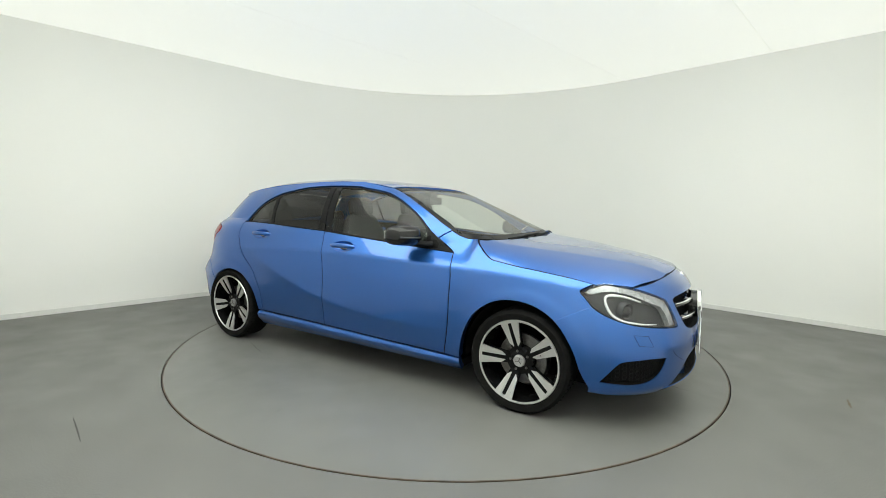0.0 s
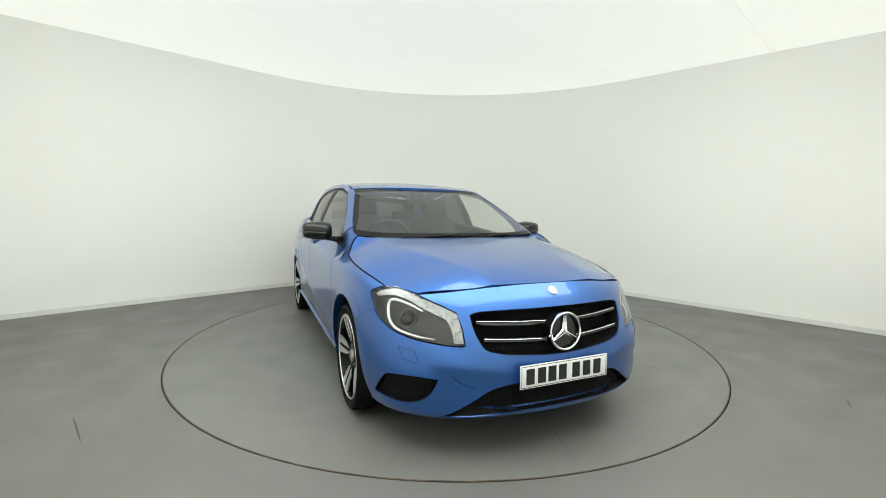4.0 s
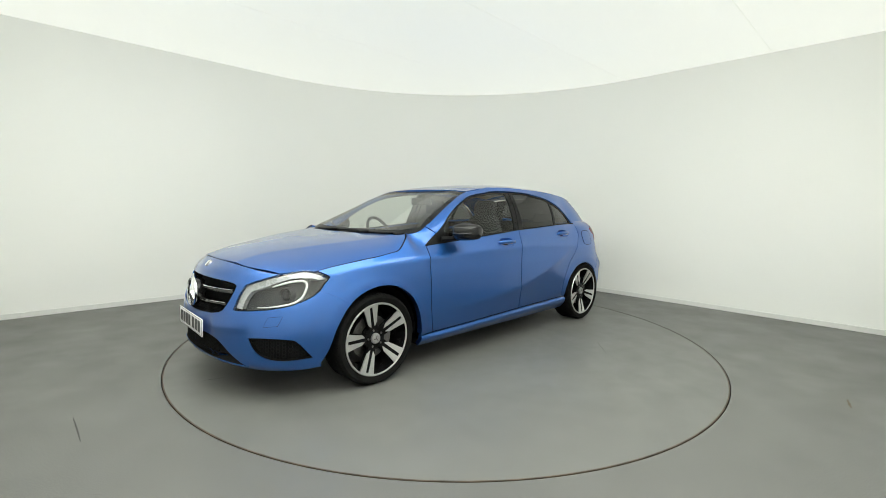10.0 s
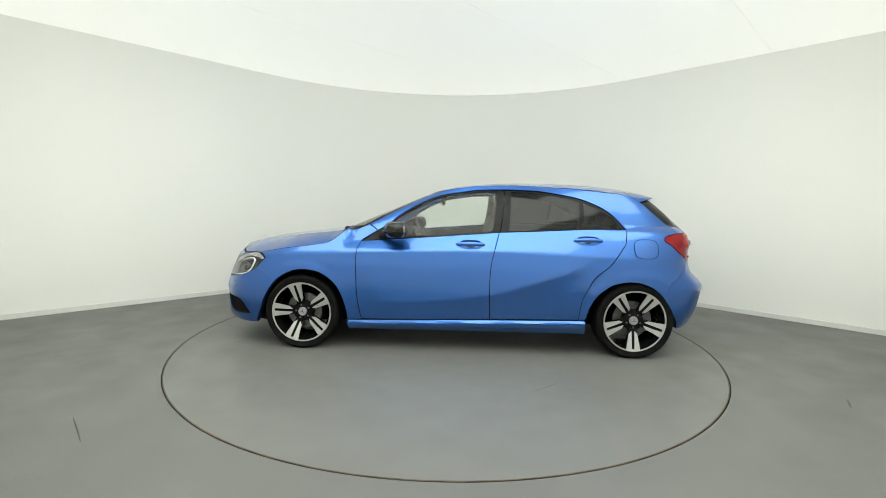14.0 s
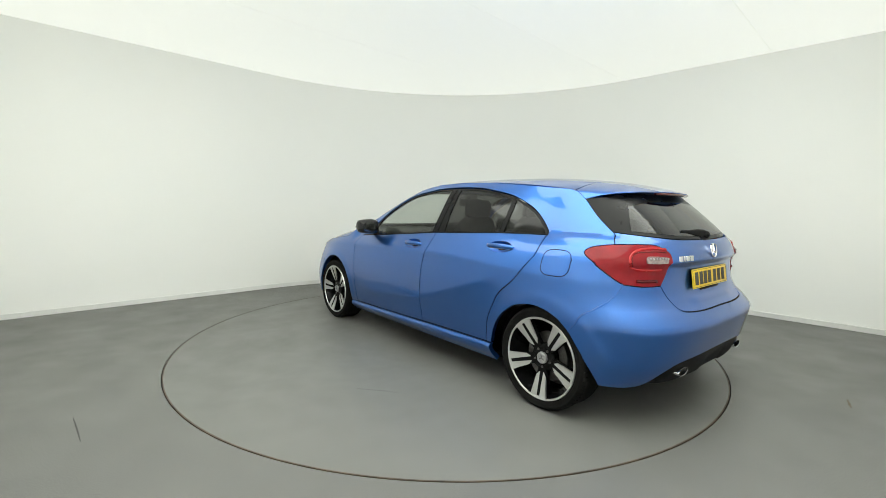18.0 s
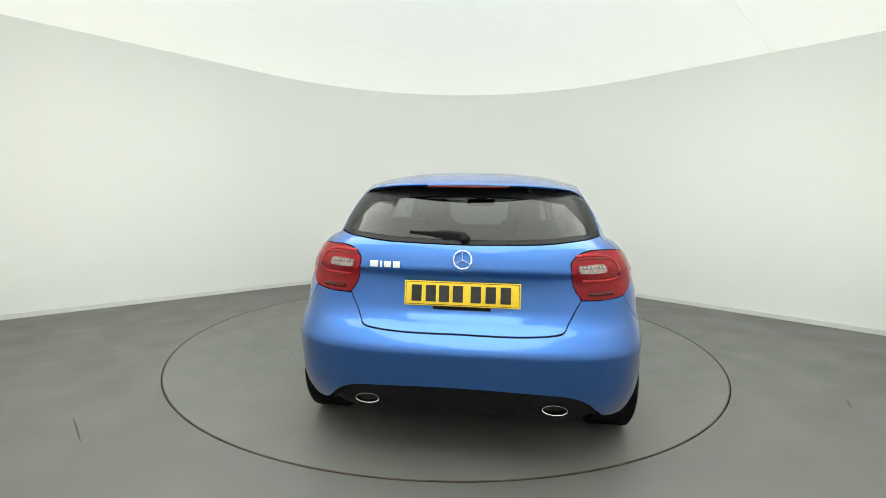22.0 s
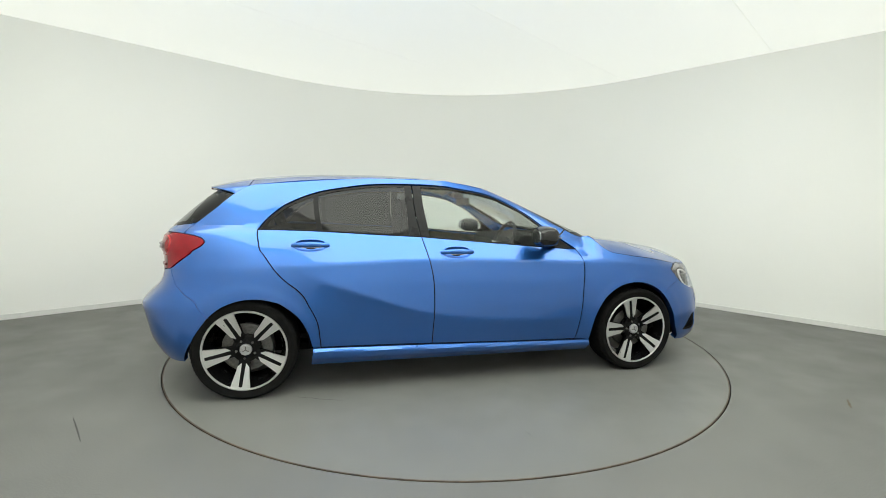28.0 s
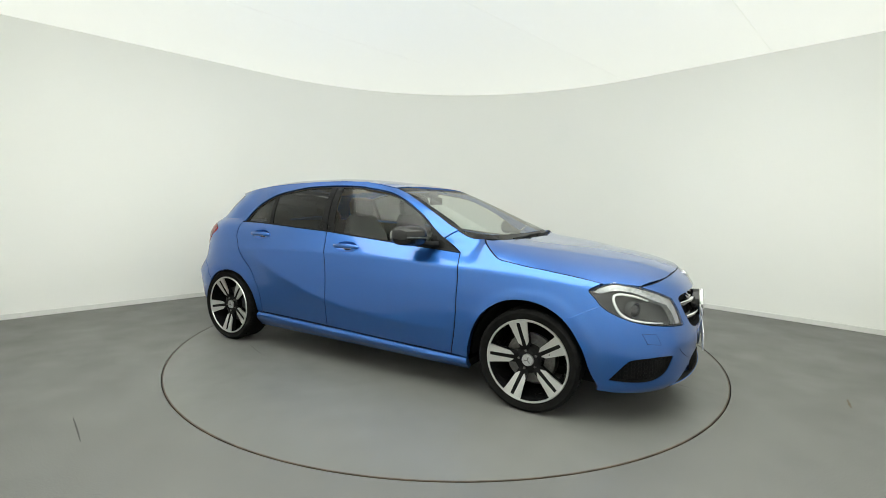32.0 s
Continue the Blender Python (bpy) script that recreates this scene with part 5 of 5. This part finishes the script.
    gl = [(0.575 - 0.0760 - 0.030 * 0.5, sd * (0.945 + 0.060 * math.copysign(abs(math.cos(t)) ** 0.6, math.cos(t))), 1.002 + 0.040 * math.copysign(abs(math.sin(t)) ** 0.6, math.sin(t))) for t in [2 * math.pi * i / 28 for i in range(28)]]
    bm = bmesh.new()
    fr = [bm.verts.new((p[0] - 0.004, p[1], p[2])) for p in gl]
    bk = [bm.verts.new((p[0] + 0.012, p[1], p[2])) for p in gl]
    bm.faces.new(fr)
    for i in range(28):
        bm.faces.new((fr[i], fr[(i + 1) % 28], bk[(i + 1) % 28], bk[i]))
    part("mirror_glass", bm, MIRROR, mirror, "silver mirror glass")
    part("indicator_strip", tube_bm([(0.672 - 0.06 * t ** 3, sd * (0.875 + 0.135 * t), 0.992 + 0.004 * t) for t in np.linspace(0, 1, 10)], 0.006, 6), GREYLAMP, mirror, "grey indicator strip on the mirror")
    part("mirror_foot", tube_bm([(0.70, sd * 0.775, 0.945), (0.64, sd * 0.82, 0.947), (0.585, sd * 0.88, 0.955), (0.555, sd * 0.95, 0.953)], [0.022, 0.018, 0.016, 0.012], 10, flat=1.6), TRIM, front_doors[k], "black mirror foot")

# ---- wheels ----
HUBGREY = mat("hub_cap_grey", (0.45, 0.45, 0.46), 0.3, 0.8)
vary(HUBGREY, 90, (0.38, 0.38, 0.385), (0.52, 0.52, 0.525))


def build_wheel(turn_deg):
    """One wheel round the y axis with its outer face at +y, centre at the origin."""
    T = 0.305
    w = new("wheel")
    tyre = lathe([(0.240, 0.094), (0.262, 0.106), (0.285, 0.109), (0.297, 0.100), (0.304, 0.088), (T, 0.060), (T, -0.060), (0.304, -0.088), (0.297, -0.100), (0.262, -0.106), (0.232, -0.094)], 96, "y")
    t = part("tyre", tyre, RUBBER, None, "black low-profile tyre")
    for i in range(-2, 3):
        g = lathe([(T + 0.0008, 0.038 * i / 2 - 0.0035), (T + 0.0008, 0.038 * i / 2 + 0.0035)], 96, "y")
        gr = part("tread_groove", g, SHELL, t, "dark tread groove")
    ribs = bmesh.new()
    for i in range(72):
        a = 2 * math.pi * i / 72
        m = Matrix.Rotation(-a, 4, "Y")
        for yy in (0.083, -0.083):
            box_bm(0.0035, 0.030, 0.010, m @ Matrix.Translation((0, yy, 0.3015)) @ Matrix.Rotation(radians(-14 if yy > 0 else 14), 4, "X"), bm=ribs)
    tagged(part("shoulder_cuts", ribs, SHELL, t, "dark cuts in the tyre shoulder", smooth=False), kind="stuff")
    barrel = lathe([(0.2465, 0.097), (0.240, 0.101), (0.234, 0.097), (0.230, 0.070), (0.205, 0.02), (0.200, -0.09)], 96, "y")
    rim = part("rim", barrel, RIMBLACK, None, "black alloy rim with machined double spokes")
    lip = lathe([(0.2475, 0.0985), (0.2440, 0.1040), (0.2360, 0.1030), (0.2340, 0.0985)], 96, "y", closed=True)
    part("rim_lip", lip, ALLOY, rim, "machined silver rim lip")
    hub = lathe([(0.0005, 0.066), (0.055, 0.068), (0.080, 0.062), (0.085, 0.040), (0.085, -0.02)], 48, "y")
    part("hub", hub, RIMBLACK, rim, "black wheel hub")
    cap = lathe([(0.0005, 0.081), (0.020, 0.080), (0.027, 0.082), (0.034, 0.079), (0.036, 0.066)], 36, "y")
    cap = part("hub_cap", cap, HUBGREY, rim, "silver hub cap")
    for k in range(3):
        m = Matrix.Rotation(radians(turn_deg + 120 * k), 4, "Y") @ Matrix.Translation((0, 0.0815, 0.011))
        part("star_arm", box_bm(0.005, 0.003, 0.022, m, 0.001, seg=1), STEEL, cap, "grey arm of the hub star")
    for k in range(5):
        a = radians(turn_deg + 72 * k)
        # x forward is seen to the left on the car's left side
        rad = Vector((-math.cos(a), 0, math.sin(a)))
        tan = Vector((math.sin(a), 0, math.cos(a)))
        sec = []
        for r, wd, y0, y1 in ((0.055, 0.030, 0.030, 0.064), (0.10, 0.034, 0.040, 0.074), (0.17, 0.046, 0.050, 0.088), (0.236, 0.059, 0.060, 0.0985)):
            sec.append([rad * r + tan * wd + Vector((0, y0, 0)), rad * r + tan * (wd * 0.94) + Vector((0, y1, 0)), rad * r - tan * (wd * 0.94) + Vector((0, y1, 0)), rad * r - tan * wd + Vector((0, y0, 0))])
        part("spoke", loft(sec, ring=True), RIMBLACK, rim, "black spoke")
        for s in (1, -1):
            rows = []
            for r, a0, a1, y in ((0.086, 0.0125, 0.0150, 0.0725), (0.108, 0.0115, 0.0335, 0.0765), (0.17, 0.0110, 0.0440, 0.0895), (0.2265, 0.0105, 0.0560, 0.0995), (0.2275, 0.0005, 0.0565, 0.0997), (0.2385, 0.0005, 0.0585, 0.1010)):
                rows.append([rad * r + tan * s * a0 + Vector((0, y - 0.010, 0)), rad * r + tan * s * a0 + Vector((0, y, 0)), rad * r + tan * s * a1 + Vector((0, y, 0)), rad * r + tan * s * a1 + Vector((0, y - 0.010, 0))])
            part("spoke_face", loft(rows, ring=True), ALLOY, rim, "machined silver spoke face")
        bolt = lathe([(0.0005, 0.006), (0.007, 0.006), (0.009, -0.01)], 10)
        bolt.transform(facing(rad * 0.056 + Vector((0, 0.067, 0)), (0, 1, 0)))
        part("wheel_bolt", bolt, STEEL, rim, "steel wheel bolt")
    disc = lathe([(0.070, 0.018), (0.148, 0.018), (0.148, -0.006), (0.070, -0.006)], 64, "y", closed=True)
    br = part("brake_disc", disc, STEEL, None, "grey steel brake disc")
    rows = []
    for a in np.linspace(-38, 38, 13):
        c, s = math.cos(radians(a)), math.sin(radians(a))
        rows.append([(-r * c, y, r * s) for r, y in ((0.092, 0.030), (0.150, 0.034), (0.158, 0.020), (0.158, -0.03), (0.092, -0.03))])
    part("brake_caliper", loft(rows, ring=True), STEEL, br, "grey brake caliper")
    for o in (t, rim, br):
        o.parent = w
    return w


# the wheels are built as parts of the car
def place_wheel(x, y, sd, deg):
    w = build_wheel(deg)
    m = Matrix.Translation((x, y, 0.305)) @ (Matrix.Identity(4) if sd > 0 else Matrix.Rotation(math.pi, 4, "Z"))
    kids = list(w.children)
    for o in kids:
        o.parent = car
        o.matrix_local = m
    bpy.data.objects.remove(w)


for x, sd, deg in ((1.35, 1, 104), (-1.35, 1, 126), (1.35, -1, 105), (-1.35, -1, 118)):
    place_wheel(x, 0.765 * sd, sd, deg)

# wheel housings and underbody
for x, r in ((1.35, 0.375), (-1.33, 0.345)):
    for sd in (1, -1):
        rows = []
        for a in np.linspace(-6, 186, 25):
            c, s = math.cos(radians(a)), math.sin(radians(a))
            rows.append([(x + r * c, sd * y, 0.300 + r * s * (0.97 if x > 0 else 0.94)) for y in (0.80, 0.52, 0.5)] + [(x + 0.02 * c, sd * 0.5, 0.30)])
        part("wheel_arch_liner", loft(rows), SHELL, car, "black wheel arch liner")
rows = []
for x, w, z0 in ((2.12, 0.40, 0.21), (2.0, 0.58, 0.19), (1.72, 0.66, 0.18), (0.97, 0.52, 0.17), (0.95, 0.80, 0.17), (-0.95, 0.80, 0.18), (-0.97, 0.5, 0.18), (-1.68, 0.62, 0.22), (-1.90, 0.56, 0.27)):
    rows.append([(x, -w, z0 + 0.05), (x, -w, z0), (x, w, z0), (x, w, z0 + 0.05)])
part("underbody", loft(rows), SHELL, car, "black underbody")

# ---- cabin ----
rows = []
for y in np.linspace(-0.70, 0.70, 25):
    k = abs(y) / 0.70
    hood = 0.035 * math.exp(-((y + 0.36) / 0.17) ** 2)
    rows.append([(1.06 - 0.13 * k ** 2, y, 0.955), (0.80, y, 0.955 + hood * 0.4), (0.62, y, 0.940 + hood), (0.56, y, 0.905 + hood), (0.585, y, 0.80), (0.66, y, 0.55), (0.80, y, 0.35)])
part("dashboard", loft(rows), TRIM, car, "black dashboard")
bm = bmesh.new()
ringp = [(0.185 * math.cos(t), 0.185 * math.sin(t), 0.0) for t in [2 * math.pi * i / 40 for i in range(41)]]
m = facing((0.46, -0.36, 0.905), (-0.90, 0, 0.43))
bm = tube_bm([m @ Vector(p) for p in ringp], 0.015, 8)
sw = part("steering_wheel", bm, LEATHER, car, "black steering wheel")
bm = bmesh.new()
for a in (0, 180, 270):
    c, s = math.cos(radians(a)), math.sin(radians(a))
    tube_bm([m @ Vector((0.05 * c, 0.05 * s, 0.0)), m @ Vector((0.178 * c, 0.178 * s, 0.0))], 0.016, 6, bm=bm)
part("wheel_spoke", bm, SILVER, sw, "silver-edged steering wheel spokes")
bm = lathe([(0.0005, 0.03), (0.05, 0.025), (0.07, 0.0), (0.06, -0.08)], 24)
bm.transform(m)
part("wheel_boss", bm, LEATHER, sw, "black steering wheel boss")


def cushion(rows_def, bevel=0.035):
    """A padded block through cross-sections (centre x, z, half depth, half width)."""
    rows = []
    n = 20
    for cx, cy, cz, nx, nz, d, w in rows_def:
        ring = []
        for i in range(n):
            t = 2 * math.pi * i / n
            c, s = math.cos(t), math.sin(t)
            c, s = math.copysign(abs(c) ** 0.55, c), math.copysign(abs(s) ** 0.55, s)
            ring.append((cx + nx * d * c, cy + w * s, cz + nz * d * c))
        rows.append(ring)
    return loft(rows, ring=True)


def front_seat(y):
    base = part("front_seat", cushion([(0.36, y, 0.50, 0, 1, 0.05, 0.22), (0.33, y, 0.52, 0, 1, 0.08, 0.25), (0.10, y, 0.50, 0, 1, 0.085, 0.26), (-0.10, y, 0.47, 0, 1, 0.07, 0.25)]), LEATHER, car, "black sports front seat")
    part("backrest", cushion([(-0.12, y, 0.50, 1, 0.2, 0.07, 0.24), (-0.17, y, 0.70, 1, 0.2, 0.075, 0.26), (-0.24, y, 0.95, 1, 0.2, 0.065, 0.24), (-0.275, y, 1.08, 1, 0.2, 0.05, 0.17), (-0.285, y, 1.11, 1, 0.2, 0.035, 0.13)]), LEATHER, base, "black seat backrest")
    part("headrest", cushion([(-0.270, y, 1.10, 1, 0.15, 0.03, 0.10), (-0.272, y, 1.13, 1, 0.15, 0.045, 0.13), (-0.285, y, 1.22, 1, 0.15, 0.045, 0.125), (-0.29, y, 1.25, 1, 0.15, 0.03, 0.10)]), LEATHER, base, "black headrest")


front_seat(0.36)
front_seat(-0.36)
bench = part("rear_bench", cushion([(-0.62, 0, 0.52, 0, 1, 0.06, 0.60), (-0.66, 0, 0.54, 0, 1, 0.09, 0.63), (-1.05, 0, 0.50, 0, 1, 0.09, 0.62)]), LEATHER, car, "black rear bench seat")
part("backrest", cushion([(-1.08, 0, 0.50, 1, 0.3, 0.08, 0.60), (-1.14, 0, 0.70, 1, 0.3, 0.09, 0.62), (-1.26, 0, 0.98, 1, 0.3, 0.07, 0.60), (-1.28, 0, 1.02, 1, 0.3, 0.05, 0.55)]), LEATHER, bench, "black rear backrest")
for y in (0.36, -0.36):
    part("headrest", cushion([(-1.275, y, 1.02, 1, 0.2, 0.03, 0.11), (-1.28, y, 1.05, 1, 0.2, 0.04, 0.13), (-1.30, y, 1.12, 1, 0.2, 0.035, 0.11)]), LEATHER, bench, "black rear headrest")
part("cabin_floor", box_bm(2.6, 1.36, 0.03, Matrix.Translation((-0.35, 0, 0.33))), SHELL, car, "black cabin floor")
part("boot_cover", box_bm(0.50, 1.10, 0.02, Matrix.Translation((-1.52, 0, 0.985)), 0.005), LEATHER, car, "black boot cover")
part("rear_view_mirror", box_bm(0.02, 0.25, 0.065, Matrix.Translation((0.235, 0.0, 1.235)) @ Matrix.Rotation(radians(8), 4, "Z"), 0.008), TRIM, car, "black rear-view mirror")
part("sensor_housing", box_bm(0.08, 0.10, 0.05, Matrix.Translation((0.19, 0, 1.287)), 0.015), TRIM, car, "black mirror foot housing")
bm = skin_bm([[(q[0] - 0.02, q[1]) for q in edge], [(edge[-1][0] - 0.02, edge[-1][1]), (0.0, -1.352)], [(0.0, -1.352), (0.0, 0.20)], [(0.0, 0.20), (edge[0][0] - 0.02, 0.20), (edge[0][0] - 0.02, edge[0][1])]], surf=roof_point, both=1e-9, step=0.08, lift=-0.03, flange=0)
part("roof_lining", bm, LINING, car, "light grey roof lining")


# ---- what moves ----
# heading of the car's nose in degrees
HEADING = [(0.0, -30.28), (0.5, -30.71), (1.0, -33.01), (1.5, -36.66), (2.0, -42.21), (2.5, -47.95), (3.0, -53.9), (3.5, -59.6),
           (4.0, -65.35), (4.5, -71.1), (5.0, -76.85), (5.5, -82.6), (6.0, -88.62), (7.0, -100.4), (8.0, -112.2), (9.0, -124.0),
           (10.0, -135.76), (11.0, -147.6), (12.0, -159.33), (13.0, -170.8), (14.0, -182.2), (14.5, -188.0), (15.0, -194.0), (15.5, -200.0),
           (16.0, -206.05), (16.5, -212.1), (17.0, -218.1), (18.0, -229.85), (19.0, -241.5), (20.0, -253.0), (21.0, -264.65),
           (22.0, -276.3), (23.0, -287.98), (24.0, -299.6), (25.0, -311.14), (25.5, -316.92), (26.0, -322.7), (26.5, -328.5),
           (27.0, -334.35), (27.5, -340.2), (28.0, -346.1), (29.0, -357.75), (30.0, -369.35), (30.5, -375.35), (31.0, -381.19), (31.5, -385.4), (32.0, -388.38)]
OFF = Vector((-0.181, -0.305, 0.0))     # the car's middle, off the axis of the turntable


def motions():
    rows_car, rows_table = [], []
    for t, a in HEADING:
        turn = pose(0, 0, 0, 0, 0, a)
        rows_table.append((t, turn))
        rows_car.append((t, turn @ Matrix.Translation(OFF)))
    walk(turntable, rows_table)
    walk(car, rows_car)


motions()
